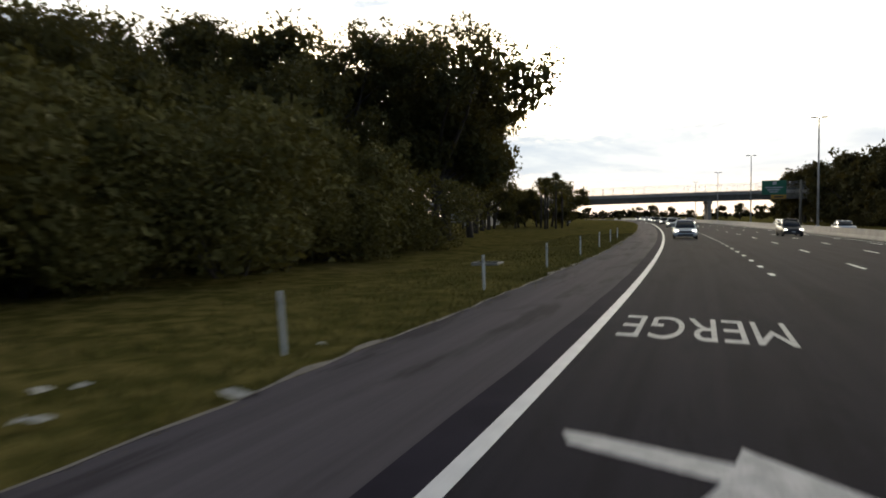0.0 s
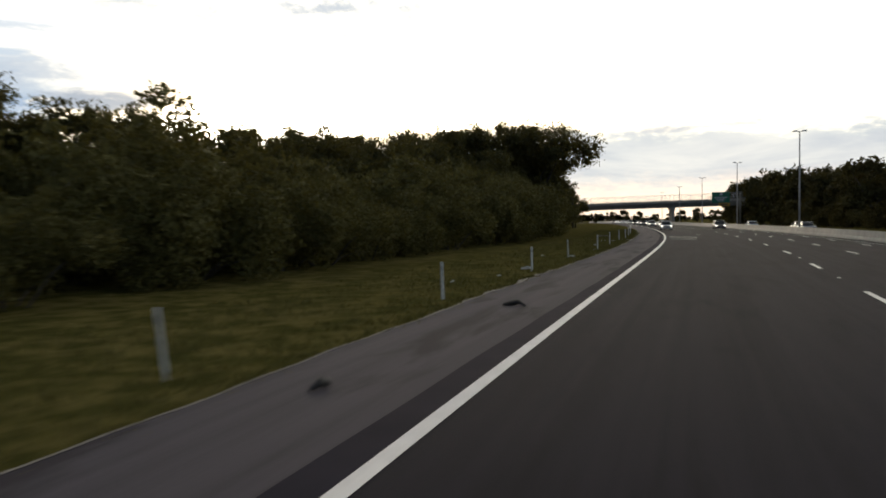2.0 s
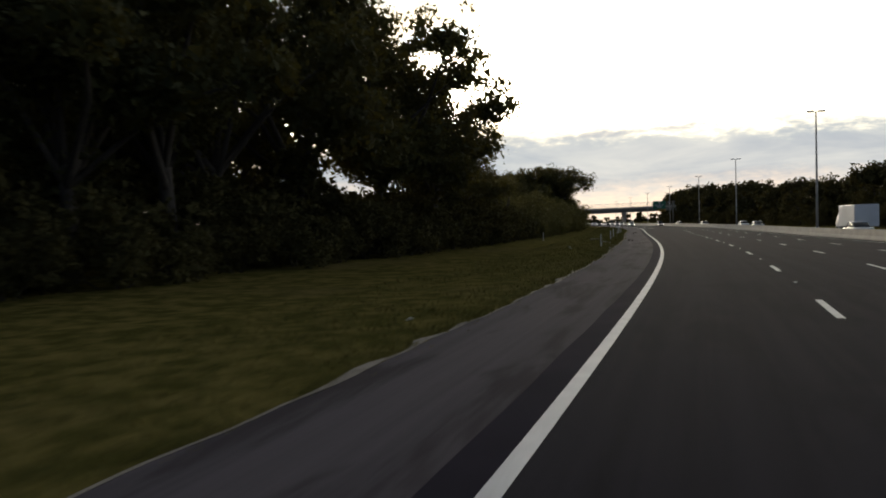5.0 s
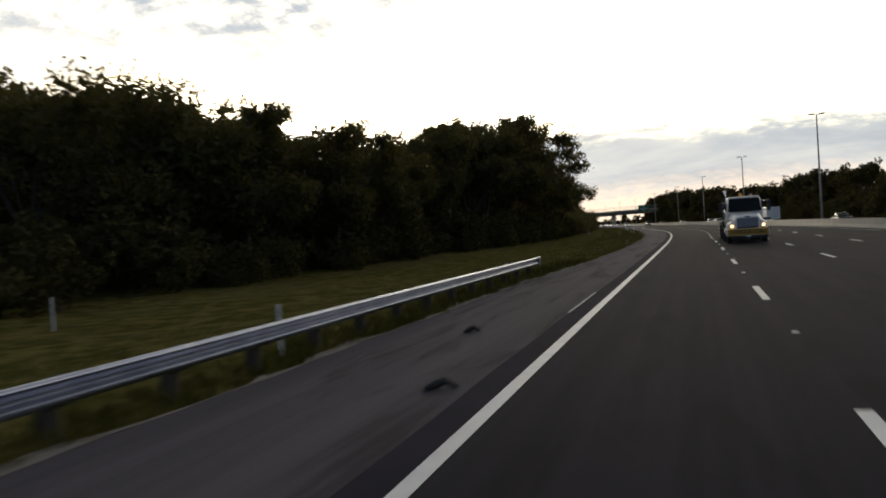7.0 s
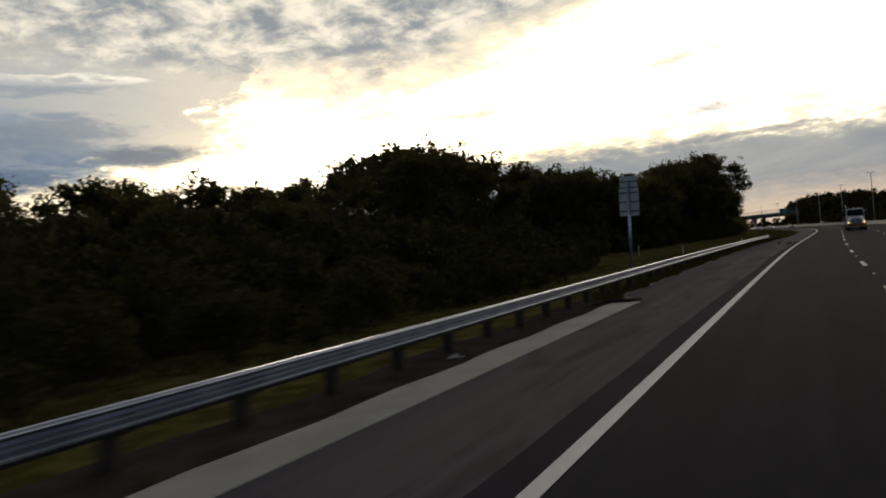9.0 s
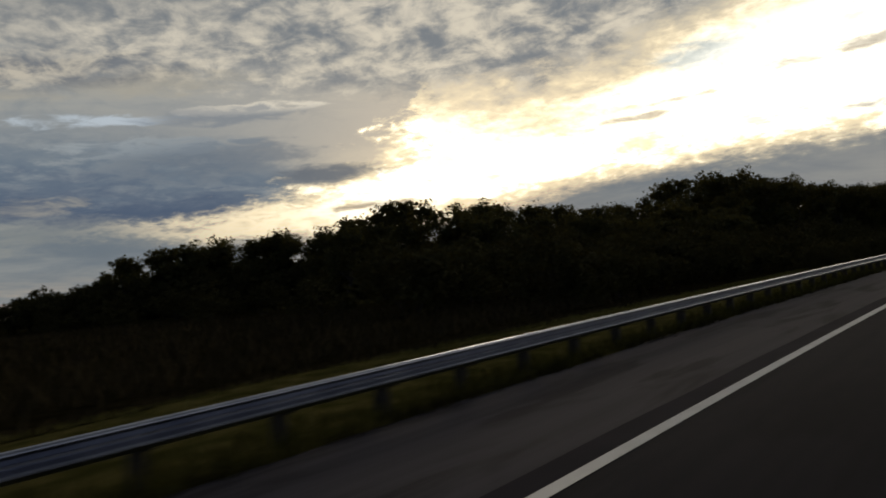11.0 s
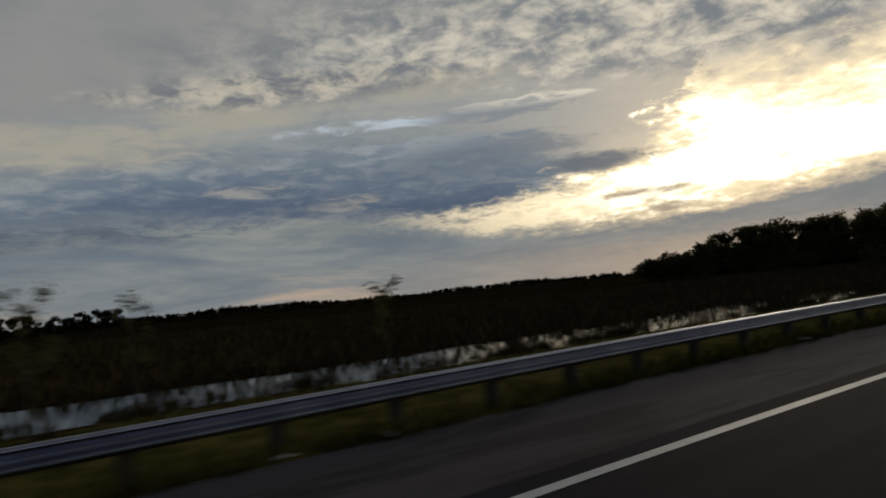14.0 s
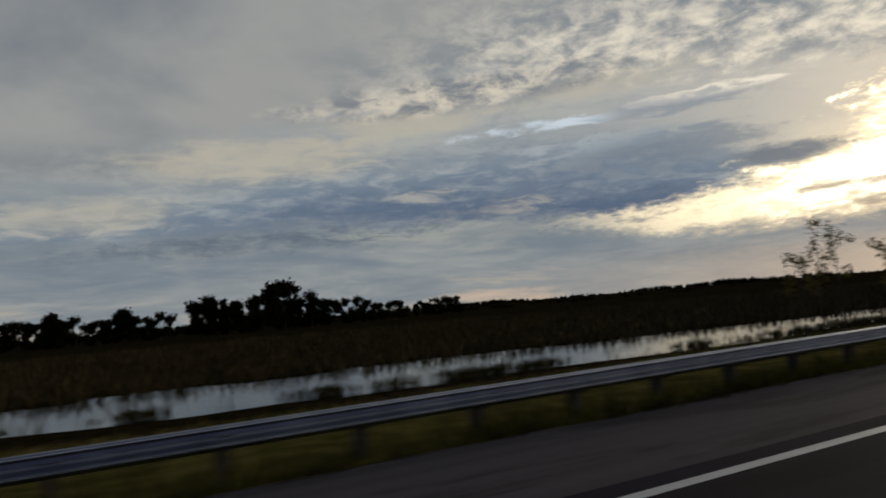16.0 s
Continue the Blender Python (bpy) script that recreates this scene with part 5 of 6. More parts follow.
# ---------------------------------------------------------------- roadside things
def delineator(s, lat, tilt=0.0, h=0.98):
    t = thing("delineator_post", "white flat plastic delineator post in the verge", "marker post", "delineator posts", facing(s, lat, ground_z(s, lat)) @ Matrix.Rotation(radians(tilt), 4, "Y"))
    b = bmesh.new()
    n = 7
    prev = None
    for z, w in ((-0.1, 0.038), (h * 0.97, 0.038), (h, 0.032)):
        ring = []
        for k in range(n):
            u = -1 + 2 * k / (n - 1)
            ring.append(b.verts.new((0.022 * (1 - u * u), u * w, z)))
        for k in range(n - 1, -1, -1):
            u = -1 + 2 * k / (n - 1)
            ring.append(b.verts.new((0.022 * (1 - u * u) - 0.008, u * w, z)))
        if prev:
            for k in range(2 * n):
                b.faces.new((prev[k], prev[(k + 1) % (2 * n)], ring[(k + 1) % (2 * n)], ring[k]))
        prev = ring
    b.faces.new(prev)
    part("blade", b, M["plastic"], t)
    part("reflector", boxed(0.023, 0.027, -0.028, 0.028, h - 0.22, h - 0.10, bevel=0.004), M["alu"], t)


for s, lat, tilt in ((-66, -3.9, 0), (-57, -3.9, 2), (-47.5, -3.9, 0), (-37.5, -3.9, -2), (-28.0, -3.95, 3), (-19.0, -4.0, 4), (-9.0, -4.13, 6), (0.6, -4.23, 4), (12.1, -3.95, 0), (22.5, -4.25, 8), (33.4, -3.84, 0), (43.7, -3.9, 2), (53.5, -4.3, 8), (63.9, -4.05, 6), (74.0, -4.15, 0), (95.4, -4.3, 1), (66.8, -12.3, 0), (204.6, -4.95, 0), (215.6, -8.4, 0), (199.6, -16.0, 0)):
    delineator(s, lat, tilt)


def inlet(s, lat, turn=0.0, z=None, w=0.75, frame_mat="old_concrete"):
    t = thing("drain_inlet", "square drain inlet with near-black grate in pale concrete frame", "drain", m=facing(s, lat, ground_z(s, lat) + 0.02 if z is None else z, turn))
    for x0, x1, y0, y1 in ((-w - 0.11, w + 0.11, w, w + 0.11), (-w - 0.11, w + 0.11, -w - 0.11, -w), (-w - 0.11, -w, -w, w), (w, w + 0.11, -w, w)):
        part("kerb", boxed(x0, x1, y0, y1, -0.25, 0.06, bevel=0.02), M[frame_mat], t)
    # solid block; its top is coloured as the shade of the open hole
    part("pit", boxed(-w, w, -w, w, -0.25, 0.030), M["pit"], t)
    for i in range(int(w * 20)):
        x = -w + 0.05 + i * 0.1
        part("grate_bar", boxed(x - 0.015, x + 0.015, -w, w, 0.030, 0.045), M["pit"], t)


inlet(69.0, -5.95, 0, None, 0.48)
inlet(174.0, -7.9, 20, None, 0.7)
inlet(256.3, -3.40, 0, -0.14, 0.48, "dirt")
inlet(-31.0, -7.2, 0, None, 0.5)


def sign_back():
    t = thing("road_sign", "back of roadside sign, two bare aluminium panels on one post", "road sign", m=facing(248.6, -4.75, ground_z(248.6, -4.75), 0) @ Matrix.Rotation(radians(-2.5), 4, "X"))
    part("post", tube(bmesh.new(), [(0, 0, -0.4), (0, 0, 4.3)], 0.05, 10), M["steel"], t)
    for y0, y1, z0, z1, n in ((-0.35, 0.35, 4.02, 4.46, 1), (-0.39, 0.39, 2.86, 3.98, 3)):
        p = part("panel", boxed(-0.070, -0.062, y0, y1, z0, z1, bevel=0.003), M["alu"], t)
        for k in range(n):
            z = z0 + (z1 - z0) * (k + 0.5) / n
            part("bracket", boxed(-0.062, -0.03, y0 + 0.03, y1 - 0.03, z - 0.03, z + 0.03), M["girder"], p)


sign_back()

# concrete pads, sand and litter
LITTER = ((-5.0, -4.4, 0.35), (-6.4, -3.05, 0.4), (-9.6, -3.85, 0.2), (-6.0, -5.5, 0.22), (-6.3, -5.2, 0.22), (5.5, -4.9, 0.25), (14.4, -3.9, 0.2), (21.8, -5.8, 0.25), (23.5, -3.95, 0.42), (32.9, -4.2, 0.5), (36.7, -4.3, 0.22), (39.2, -5.2, 0.13), (66.5, -3.6, 0.22), (85.3, -4.4, 0.8), (100.1, -6.2, 0.34), (95.2, -6.8, 0.16), (95.9, -6.8, 0.16), (87.6, -3.9, 0.35), (94.8, -3.4, 0.16), (101.0, -3.4, 0.14), (140, -4.3, 0.2), (150, -3.6, 0.16), (162, -5, 0.15), (266.0, -3.9, 0.3), (283.0, -4.1, 0.4), (292.5, -3.9, 0.5), (375.0, -3.95, 0.3), (379, -3.9, 0.22), (407, -3.95, 0.22), (416.0, -3.9, 0.3), (427.5, -3.95, 0.38), (429.0, -4.0, 0.3))
rl = np.random.default_rng(31)
for s, lat, w in LITTER:
    b = bmesh.new()
    g = [[b.verts.new((w * (i - 1.5) / 3 + rl.normal() * w * 0.06, w * 0.6 * (j - 1) / 2 + rl.normal() * w * 0.05, 0.02 + abs(rl.normal()) * 0.04)) for j in range(3)] for i in range(4)]
    for i in range(3):
        for j in range(2):
            b.faces.new((g[i][j], g[i + 1][j], g[i + 1][j + 1], g[i][j + 1]))
    me = bpy.data.meshes.new("litter")
    bmesh.ops.solidify(b, geom=b.faces[:], thickness=0.008)
    b.to_mesh(me)
    b.free()
    me.materials.append(M["litter"])
    z = ground_z(s, lat) + 0.05
    tagged(new("litter", me), "crumpled pale scrap of litter on the verge", "litter", "litter").matrix_world = facing(s, lat, z, float(rl.uniform(0, 180)))


def tyre_scrap(s, lat, w):
    b = bmesh.new()
    tube(b, [(-w, 0, 0.03), (-w * 0.3, w * 0.25, 0.06), (w * 0.3, w * 0.1, 0.10), (w, -w * 0.3, 0.03)], [0.03, 0.06, 0.05, 0.02], 6)
    ob = part("tyre_scrap", b, M["black"], None)
    tagged(ob, "torn black scrap of tyre rubber on asphalt", "debris", "tyre scraps").matrix_world = facing(s, lat, fall(lat) - 0.01 if lat > -2.5 else ground_z(s, lat), s * 37 % 180)


for s, lat, w in ((46.0, -1.4, 0.28), (92.8, -4.4, 0.3), (84.1, -2.2, 0.18), (86.8, -1.9, 0.08), (202.9, -1.9, 0.14), (207.7, -0.8, 0.2), (54.0, -1.7, 0.2)):
    tyre_scrap(s, lat, w)
# short white survey ticks and reflectors on the pavement
for s, lat, ls, wl in ((92.6, -2.1, 0.12, 0.5), (92.0, -1.15, 0.12, 0.45), (66.8, -2.2, 0.10, 0.4), (94.2, -0.25, 0.1, 0.12), (198.6, -0.44, 4.2, 0.05)):
    me = mesh_of("survey_tick", [at(s + a * ls, lat + b * wl, fall(lat + b * wl) + 0.008) for a, b in ((-0.5, -0.5), (-0.5, 0.5), (0.5, 0.5), (0.5, -0.5))], [(0, 1, 2, 3)], M["worn_paint"])
    tagged(new("survey_tick", me), "short white paint tick on the shoulder", "road marking", "survey ticks", "structure")
stud = bpy.data.meshes.new("road_stud")
bm = bmesh.new()
bmesh.ops.create_cone(bm, cap_ends=True, segments=4, radius1=0.075, radius2=0.05, depth=0.02, matrix=Matrix.Translation((0, 0, 0.015)) @ Matrix.Rotation(radians(45), 4, "Z"))
bm.to_mesh(stud)
bm.free()
stud.materials.append(M["paint"])
for i in range(-15, 22):
    s = 198.0 + 6.0 + 12.0 * i
    if s > 20:
        ob = new("road_stud", stud)
        ob.matrix_world = facing(s, lane(s, 0))
        tagged(ob, "small white raised reflector stud on the lane line", "road stud", "road studs")


# ---------------------------------------------------------------- vehicles
def loft(sections, cap=True):
    """Skin through rings of points, each ring (x, [(y, z), ...])."""
    b = bmesh.new()
    rings = [[b.verts.new((x, y, z)) for y, z in pts] for x, pts in sections]
    for r0, r1 in zip(rings, rings[1:]):
        k = len(r0)
        for i in range(k):
            f = b.faces.new((r0[i], r0[(i + 1) % k], r1[(i + 1) % k], r1[i]))
            f.smooth = True
    if cap:
        b.faces.new(rings[0][::-1])
        b.faces.new(rings[-1])
    bmesh.ops.recalc_face_normals(b, faces=b.faces[:])
    return b


def wheel(parent, x, y, r, w, dual=False):
    side = 1 if y > 0 else -1
    for k in range(2 if dual else 1):
        yy = y - side * k * (w + 0.04)
        m = Matrix.Translation((x, yy, r)) @ Matrix.Rotation(radians(90), 4, "X")
        t = part("wheel", tube(bmesh.new(), [(0, 0, -w * 0.4), (0, 0, w * 0.4)], r * 0.3, 12), M["dark"], parent)
        t.matrix_parent_inverse = Matrix()
        t.matrix_basis = m
        b = bmesh.new()
        prof = ((r * 0.58, -w / 2), (r * 0.92, -w / 2), (r, -w * 0.36), (r, w * 0.36), (r * 0.92, w / 2), (r * 0.58, w / 2))
        rings = [[b.verts.new((math.cos(2 * math.pi * i / 24) * q, math.sin(2 * math.pi * i / 24) * q, z)) for i in range(24)] for q, z in prof]
        for r0, r1 in zip(rings, rings[1:] + rings[:1]):
            for i in range(24):
                f = b.faces.new((r0[i], r0[(i + 1) % 24], r1[(i + 1) % 24], r1[i]))
                f.smooth = True
        part("tyre", b, M["black"], t)
        b = bmesh.new()
        bmesh.ops.create_cone(b, cap_ends=True, segments=20, radius1=r * 0.58, radius2=r * 0.50, depth=w * 0.7)
        part("rim", b, M["alu"], t)


def car(paint, s, lat, turn=0.0, label="", lights=True, h=1.46, length=4.75, wide=1.82, category="car", wagon=False):
    t = thing("passenger_car", label, category, "cars on the motorway", facing(s, lat, 0.0, turn))
    L, w = length, wide / 2

    def ring(x, half, zb, zs):
        return (x, [(-half * 0.90, zb), (-half, zb + 0.16), (-half, zs - 0.12), (-half * 0.93, zs), (half * 0.93, zs), (half, zs - 0.12), (half, zb + 0.16), (half * 0.90, zb)])

    zs = 0.60 * h
    part("body", loft([ring(0.02, w * 0.74, 0.30, 0.62), ring(-0.12, w * 0.90, 0.22, 0.72), ring(-0.55, w, 0.20, 0.80), ring(-1.5, w, 0.20, zs), ring(-3.4, w, 0.20, zs + 0.02), ring(-L + 0.5, w, 0.22, zs + (0.06 if wagon else 0.04)), ring(-L + 0.1, w * 0.92, 0.30, zs - 0.02), ring(-L, w * 0.80, 0.38, zs - 0.10)]), paint, t)
    tail = -L + (0.25 if wagon else 0.75)

    def cab(x, half, z0, z1):
        return (x, [(-half, z0), (-half * 0.98, z0 + (z1 - z0) * 0.6), (-half * 0.86, z1), (half * 0.86, z1), (half * 0.98, z0 + (z1 - z0) * 0.6), (half, z0)])

    part("greenhouse", loft([cab(-1.25, w * 0.86, zs - 0.05, zs + 0.02), cab(-1.95, w * 0.84, zs - 0.05, h - 0.06), cab(-2.5, w * 0.82, zs - 0.05, h - 0.02), cab(tail - (-0.55), w * 0.82, zs - 0.05, h - 0.07), cab(tail, w * 0.80, zs - 0.05, zs + (0.2 if wagon else 0.05))]), M["glass"], t, "dark glazed cabin")
    part("roof", loft([(-1.95, [(-w * 0.71, h - 0.05), (w * 0.71, h - 0.05), (w * 0.66, h), (-w * 0.66, h)]), (-2.6, [(-w * 0.72, h - 0.02), (w * 0.72, h - 0.02), (w * 0.66, h + 0.03), (-w * 0.66, h + 0.03)]), (tail + 0.55, [(-w * 0.70, h - 0.06), (w * 0.70, h - 0.06), (w * 0.64, h - 0.01), (-w * 0.64, h - 0.01)])]), paint, t)
    for y in (-1, 1):
        part("roof_pillar", tube(bmesh.new(), [(-1.22, y * w * 0.86, zs), (-1.96, y * w * 0.70, h - 0.03)], 0.04, 5), paint, t)
        part("headlight", boxed(-0.20, 0.01, min(y * w * 0.55, y * w * 0.88), max(y * w * 0.55, y * w * 0.88), 0.58, 0.72, bevel=0.03), M["lamp"] if lights else M["alu"], t)
        part("mirror", boxed(-1.62, -1.48, min(y * w, y * (w + 0.11)), max(y * w, y * (w + 0.11)), zs + 0.03, zs + 0.17, bevel=0.03), paint, t)
    part("grille", boxed(-0.05, 0.035, -w * 0.5, w * 0.5, 0.50, 0.64, bevel=0.01), M["dark"], t)
    part("air_intake", boxed(-0.05, 0.03, -w * 0.62, w * 0.62, 0.28, 0.40, bevel=0.01), M["dark"], t)
    part("plate_bar", boxed(0.02, 0.04, -0.16, 0.16, 0.41, 0.49), M["litter"], t)
    r = 0.33
    for x in (-0.9, -L + 0.95):
        for y in (-1, 1):
            wheel(t, x, y * (w - 0.10), r, 0.21)
    return t


car(M["white"], -58.0, 1.7, 0, "white saloon car with lights on following in the lane")
car(M["dark"], -72.0, 11.6, 0, "dark estate car with bright headlights on", h=1.62, wagon=True)
paints = ("silver", "white", "dark", "silver", "dark", "white", "silver", "dark")
names = {"silver": "silver car with headlights on in distant traffic", "white": "white car with headlights on in distant traffic", "dark": "dark car with headlights on in distant traffic"}
k = 0
for s, ln in ((-112, 0), (-132, 1), (-150, 0), (-168, 1), (-190, 0), (-196, 1), (-214, 0), (-226, 2), (-236, 1), (-252, 0), (-262, 2), (-276, 1), (-300, 0), (-318, 1)):
    p = paints[k % 8]
    car(M[p], s, 2.2 + 3.7 * ln, 0, names[p])
    k += 1
for s, p, off in ((-92, "white", 3.0), (-70, "dark", 6.5), (-50, "silver", 3.0), (-20, "white", 6.5), (14, "silver", 3.0), (72, "white", 3.2), (104, "dark", 6.6), (-130, "white", 3.0)):
    car(M[p], s, median(s) + off, 180, {"silver": "silver car beyond the median barrier", "white": "white car beyond the median barrier", "dark": "dark car beyond the median barrier"}[p], lights=False)


def box_truck(s, lat):
    t = thing("box_truck", "white box truck beyond the median barrier", "truck", m=facing(s, lat, 0, 180))
    part("cargo_box", boxed(-8.0, -2.0, -1.2, 1.2, 0.9, 3.3, bevel=0.05), M["white"], t)
    part("cab", loft([(0.0, [(-1.0, 0.5), (1.0, 0.5), (1.0, 1.5), (-1.0, 1.5)]), (-0.9, [(-1.05, 0.5), (1.05, 0.5), (0.95, 2.4), (-0.95, 2.4)]), (-1.9, [(-1.05, 0.5), (1.05, 0.5), (0.95, 2.4), (-0.95, 2.4)])]), M["white"], t)
    part("windscreen", boxed(-0.62, -0.35, -0.85, 0.85, 1.55, 2.2, bevel=0.02), M["glass"], t)
    for x in (-0.8, -6.2):
        for y in (-1.0, 1.0):
            wheel(t, x, y, 0.45, 0.26)


box_truck(60.0, 22.6)


def heavy_truck(s, lat):
    t = thing("flatbed_truck", "white day-cab flatbed lorry with yellow oversize load banner", "truck", m=facing(s, lat, 0.0))
    wht = M["white"]
    # chassis and bed
    for y in (-0.42, 0.42):
        part("frame_rail", boxed(-13.0, -0.6, y - 0.05, y + 0.05, 0.72, 0.98, bevel=0.01), M["dark"], t)
    bed = part("flat_bed", boxed(-13.3, -5.3, -1.22, 1.22, 1.22, 1.36, bevel=0.02), M["wood"], t, "weathered timber flat bed")
    for y in (-1.24, 1.24):
        part("bed_rail", boxed(-13.3, -5.3, y - 0.03, y + 0.03, 1.12, 1.40, bevel=0.01), M["dark"], bed)
    for i in range(13):
        part("cross_member", boxed(-13.1 + 0.62 * i, -13.02 + 0.62 * i, -1.18, 1.18, 1.0, 1.22), M["dark"], bed)
    part("headboard", boxed(-5.32, -5.2, -1.15, 1.15, 1.36, 2.95, bevel=0.02), M["dark"], t)
    # cab
    def cabr(x, hw, z0, z1, hr):
        return (x, [(-hw, z0), (-hw, z0 + 0.9), (-hr, z1 - 0.12), (-hr * 0.9, z1), (hr * 0.9, z1), (hr, z1 - 0.12), (hw, z0 + 0.9), (hw, z0)])
    part("cab", loft([cabr(-1.85, 1.06, 0.95, 1.96, 1.0), cabr(-2.35, 1.08, 0.95, 2.86, 0.98), cabr(-2.7, 1.10, 0.85, 2.96, 1.0), cabr(-4.15, 1.10, 0.85, 2.98, 1.0), cabr(-4.3, 1.05, 0.9, 2.9, 0.96)]), wht, t)
    b = bmesh.new()
    vs = [b.verts.new(p) for p in ((-1.79, -0.98, 1.99), (-1.79, 0.98, 1.99), (-2.24, 0.91, 2.82), (-2.24, -0.91, 2.82))]
    b.faces.new(vs)
    bmesh.ops.solidify(b, geom=b.faces[:], thickness=0.03)
    ws = part("windscreen", b, M["glass"], t, "dark windscreen")
    for y in (-0.45, 0.4):
        part("wiper", tube(bmesh.new(), [(-1.77, y, 2.0), (-1.82, y + 0.4, 2.10)], 0.012, 4), M["black"], ws)
    part("sun_visor", boxed(-2.40, -2.24, -0.95, 0.95, 2.85, 2.92, bevel=0.02), wht, t)
    for y in (-1, 1):
        part("side_window", boxed(-3.5, -2.55, y * 1.075 - 0.02, y * 1.075 + 0.02, 1.95, 2.62, bevel=0.02), M["glass"], t)
        part("door_handle", boxed(-3.45, -3.3, y * 1.12 - 0.02, y * 1.12 + 0.02, 1.65, 1.70), M["chrome"], t)
        m = part("mirror", boxed(-2.05, -1.93, min(y * 1.32, y * 1.52), max(y * 1.32, y * 1.52), 1.95, 2.65, bevel=0.03), M["dark"], t)
        part("mirror_arm", tube(bmesh.new(), [(-2.3, y * 1.05, 2.6), (-2.0, y * 1.42, 2.6)], 0.02, 6), M["chrome"], m)
        part("mirror_arm", tube(bmesh.new(), [(-2.3, y * 1.05, 1.98), (-2.0, y * 1.42, 2.0)], 0.02, 6), M["chrome"], m)
        part("step", boxed(-3.6, -2.5, min(y * 0.85, y * 1.15), max(y * 0.85, y * 1.15), 0.42, 0.50, bevel=0.02), M["alu"], t)
        part("fuel_tank", tube(bmesh.new(), [(-4.9, y * 0.88, 0.72), (-2.9, y * 0.88, 0.72)], 0.31, 14), M["alu"], t)
    # bonnet and wings
    def hood(x, hw, z0, z1):
        return (x, [(-hw, z0), (-hw, z0 + (z1 - z0) * 0.62), (-hw * 0.80, z1 - 0.05), (-hw * 0.45, z1), (hw * 0.45, z1), (hw * 0.80, z1 - 0.05), (hw, z0 + (z1 - z0) * 0.62), (hw, z0)])
    part("bonnet", loft([hood(0.0, 0.72, 1.0, 1.62), hood(-0.25, 0.82, 0.98, 1.72), hood(-1.0, 0.92, 0.98, 1.84), hood(-1.9, 1.02, 0.98, 1.98)]), wht, t)
    g = part("grille", boxed(-0.05, 0.05, -0.60, 0.60, 1.0, 1.56, bevel=0.03), M["dark"], t)
    for i in range(7):
        part("grille_bar", boxed(0.05, 0.075, -0.56, 0.56, 1.03 + 0.075 * i, 1.06 + 0.075 * i), M["chrome"], g)
    part("badge", boxed(0.02, 0.04, -0.14, 0.14, 1.60, 1.67, bevel=0.01), M["dark"], t)
    for y in (-1, 1):
        b = bmesh.new()
        prev = None
        for i in range(13):
            a = math.pi * (i / 12) * 1.02
            ring = [b.verts.new((-1.35 + math.cos(a) * r, y * q, 0.52 + math.sin(a) * r)) for r, q in ((0.62, 0.78), (0.72, 0.80), (0.70, 1.16), (0.62, 1.20))]
            if prev:
                for k in range(4):
                    b.faces.new((prev[k], prev[(k + 1) % 4], ring[(k + 1) % 4], ring[k]))
            else:
                b.faces.new(ring)
            prev = ring
        b.faces.new(prev[::-1])
        bmesh.ops.recalc_face_normals(b, faces=b.faces[:])
        part("wing", b, wht, t)
        part("wing_front", loft([(-0.70, [(y * 0.72, 0.95), (y * 1.18, 0.95), (y * 1.16, 1.30), (y * 0.80, 1.50)]), (-0.30, [(y * 0.68, 0.95), (y * 1.12, 0.95), (y * 1.06, 1.24), (y * 0.76, 1.45)]), (-0.12, [(y * 0.66, 0.95), (y * 0.98, 0.95), (y * 0.92, 1.15), (y * 0.70, 1.3)])]), wht, t)
        hl = part("headlight", boxed(-0.24, -0.02, min(y * 0.74, y * 1.0), max(y * 0.74, y * 1.0), 1.00, 1.20, bevel=0.05), M["alu"], t)
        b = bmesh.new()
        bmesh.ops.create_uvsphere(b, u_segments=12, v_segments=8, radius=0.085, matrix=Matrix.Translation((-0.03, y * 0.90, 1.10)))
        part("bulb", b, M["amber"], hl, "glowing amber lamp")
    # bumper and banner
    part("bumper", boxed(-0.30, 0.10, -1.20, 1.20, 0.48, 0.94, bevel=0.05), wht, t)
    bn = part("banner", boxed(0.105, 0.125, -1.16, 1.16, 0.52, 0.92, bevel=0.006), M["yellow"], t, "yellow banner lettered OVERSIZE LOAD")
    cu = bpy.data.curves.new("lettering", "FONT")
    cu.body, cu.size, cu.align_x, cu.align_y, cu.offset = "OVERSIZE LOAD", 0.34, "CENTER", "CENTER", 0.008
    tmp = bpy.data.objects.new("lettering", cu)
    scene.collection.objects.link(tmp)
    me = bpy.data.meshes.new_from_object(tmp.evaluated_get(bpy.context.evaluated_depsgraph_get()))
    bpy.data.objects.remove(tmp)
    bm = bmesh.new()
    bm.from_mesh(me)
    bmesh.ops.remove_doubles(bm, verts=bm.verts[:], dist=0.0001)
    bmesh.ops.triangulate(bm, faces=bm.faces[:], ngon_method="EAR_CLIP")
    bm.to_mesh(me)
    bm.free()
    xs = [v.co.x for v in me.vertices]
    k = 1.98 / (max(xs) - min(xs))
    for v in me.vertices:
        v.co = Vector((0.128, v.co.x * k, 0.72 + v.co.y * 0.95))
    me.materials.clear()
    me.materials.append(M["black"])
    part("lettering", me, None, bn, "black letters OVERSIZE LOAD")
    part("plate_bar", boxed(0.128, 0.14, -0.15, 0.15, 0.40, 0.52), M["litter"], t)
    part("skirt", boxed(-0.35, 0.0, -0.95, 0.95, 0.30, 0.48, bevel=0.03), M["dark"], t)
    # exhaust, beacon, marker lamps, antennas
    st = part("exhaust_stack", tube(bmesh.new(), [(-4.55, -1.0, 0.9), (-4.55, -1.0, 2.2)], 0.13, 12), M["chrome"], t)
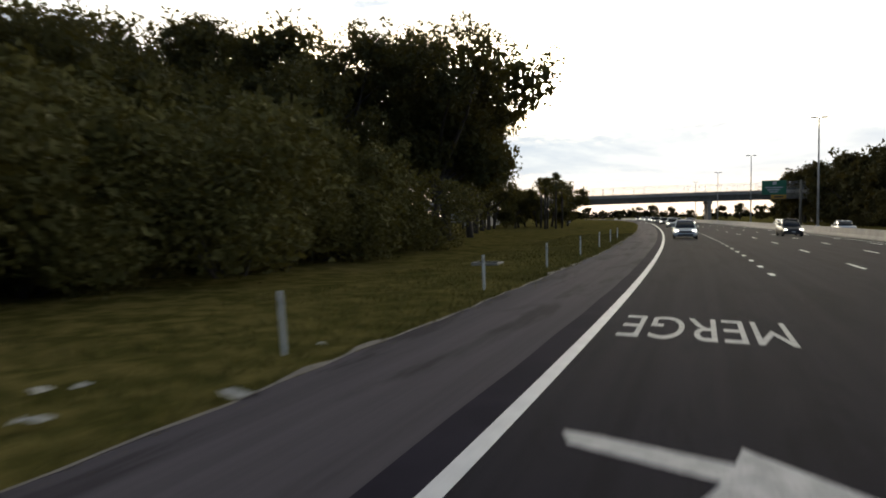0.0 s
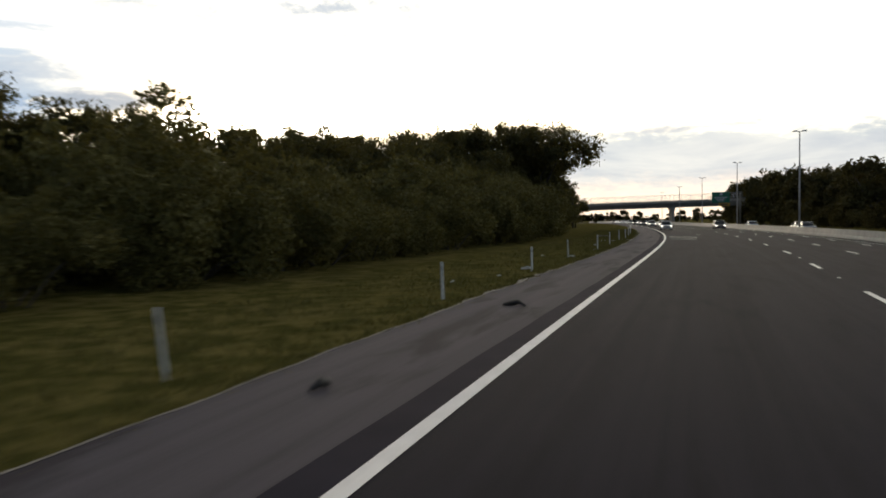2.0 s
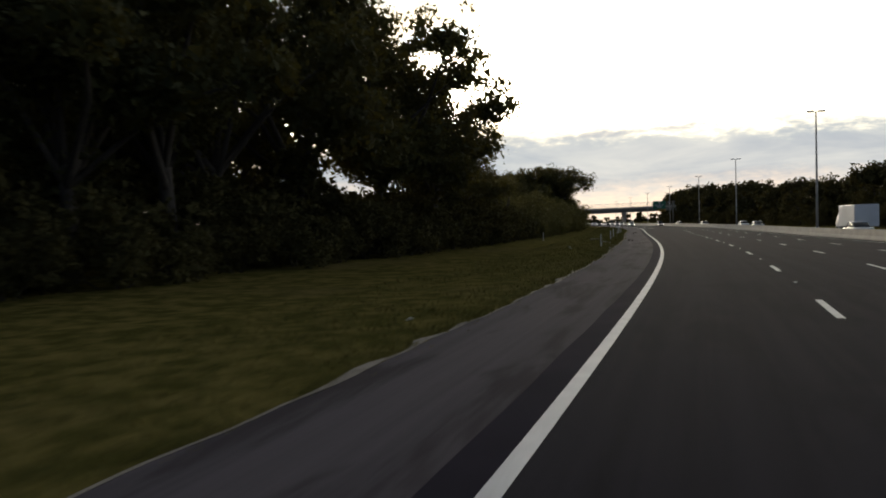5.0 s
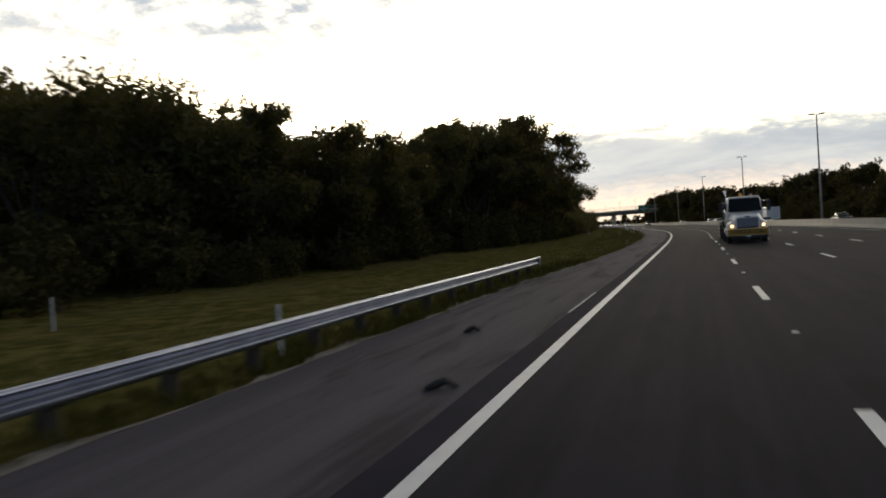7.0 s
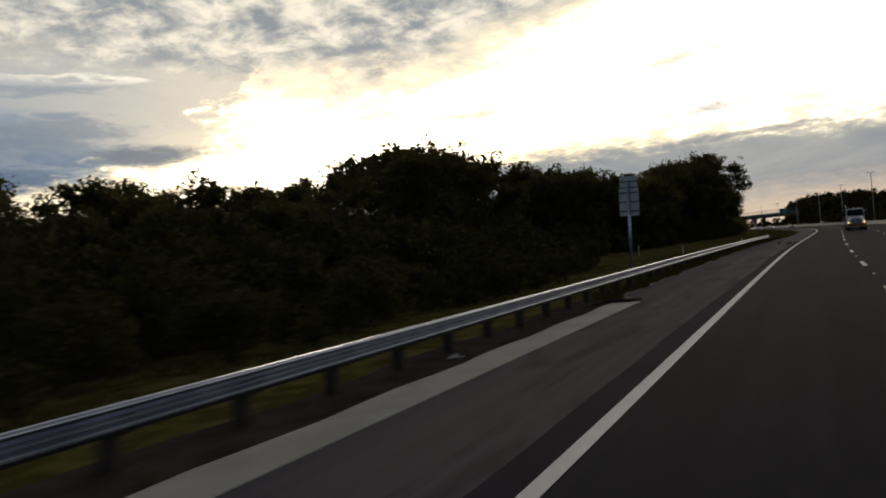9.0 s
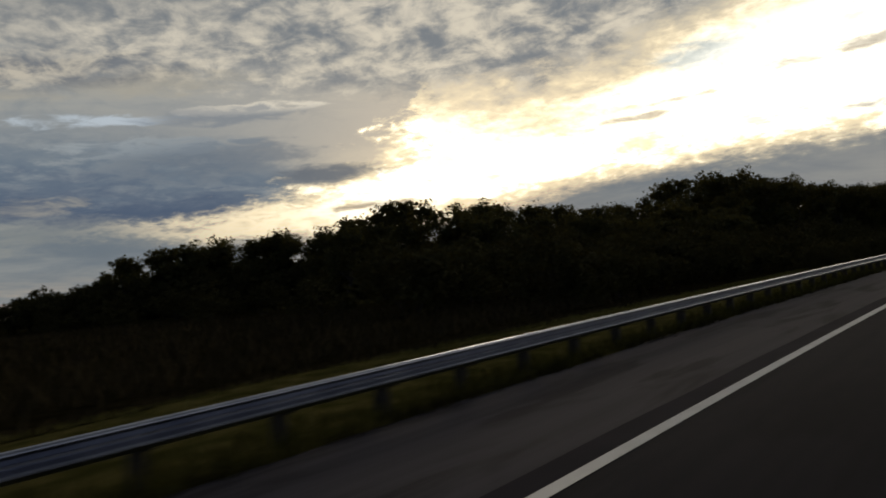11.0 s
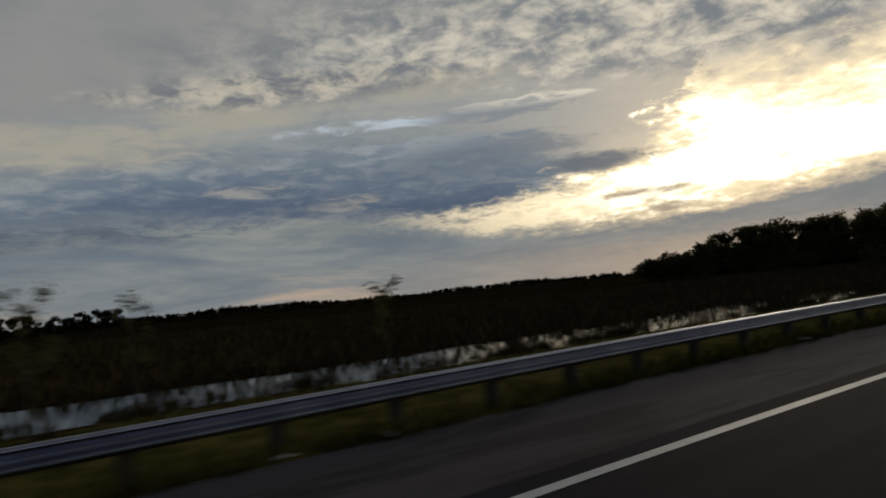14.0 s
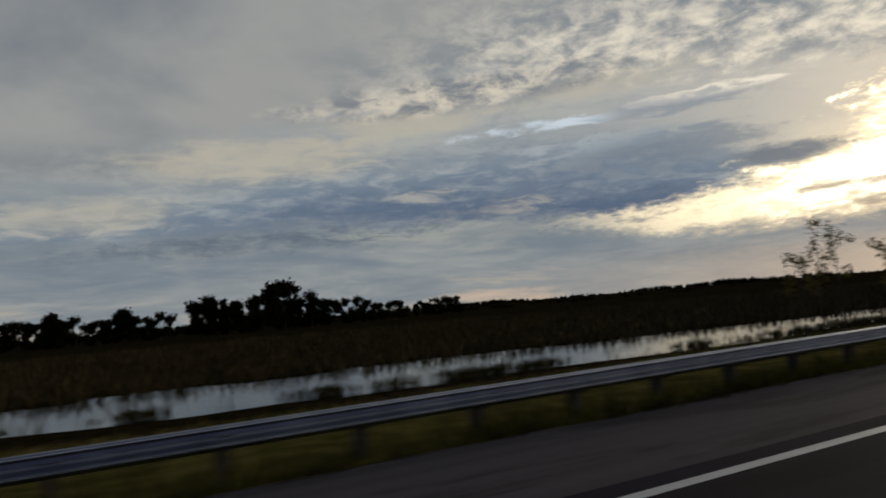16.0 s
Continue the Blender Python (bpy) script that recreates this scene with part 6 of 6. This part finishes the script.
    part("stack_pipe", tube(bmesh.new(), [(-4.55, -1.0, 2.2), (-4.55, -1.0, 3.15), (-4.58, -1.02, 3.35), (-4.70, -1.04, 3.47)], 0.075, 10), M["chrome"], st)
    part("heat_shield", boxed(-4.75, -4.38, -1.18, -1.14, 1.1, 2.1, bevel=0.01), M["chrome"], st)
    part("air_cleaner", tube(bmesh.new(), [(-4.5, 1.0, 1.3), (-4.5, 1.0, 2.5)], 0.15, 12), M["dark"], t)
    b = bmesh.new()
    bmesh.ops.create_cone(b, cap_ends=True, segments=14, radius1=0.10, radius2=0.08, depth=0.22, matrix=Matrix.Translation((-2.9, -0.15, 3.08)))
    part("beacon", b, M["orange"], t, "amber warning beacon")
    b = bmesh.new()
    bmesh.ops.create_cone(b, cap_ends=True, segments=14, radius1=0.10, radius2=0.08, depth=0.12, matrix=Matrix.Translation((-3.2, 0.5, 3.03)))
    part("roof_vent", b, M["alu"], t)
    for i in range(5):
        part("marker_lamp", boxed(-2.62, -2.52, -0.8 + 0.4 * i - 0.04, -0.8 + 0.4 * i + 0.04, 2.95, 3.0, bevel=0.01), M["orange"], t)
    part("antenna", tube(bmesh.new(), [(-2.2, 1.42, 2.6), (-2.3, 1.45, 3.9)], 0.008, 4), M["black"], t)
    # wheels
    for y in (-1, 1):
        wheel(t, -1.35, y * 1.02, 0.50, 0.29)
        for x in (-6.3, -7.6, -11.4, -12.6):
            wheel(t, x, y * 1.06, 0.50, 0.26, dual=True)
            part("mud_flap", boxed(x - 0.72, x - 0.70, min(y * 0.6, y * 1.2), max(y * 0.6, y * 1.2), 0.25, 1.0), M["black"], t) if x in (-7.6, -12.6) else None
    part("axle", tube(bmesh.new(), [(-1.35, -0.95, 0.5), (-1.35, 0.95, 0.5)], 0.06, 8), M["dark"], t)
    for x in (-6.3, -7.6, -11.4, -12.6):
        part("axle", tube(bmesh.new(), [(x, -0.95, 0.5), (x, 0.95, 0.5)], 0.08, 8), M["dark"], t)


heavy_truck(168.0, 5.15)
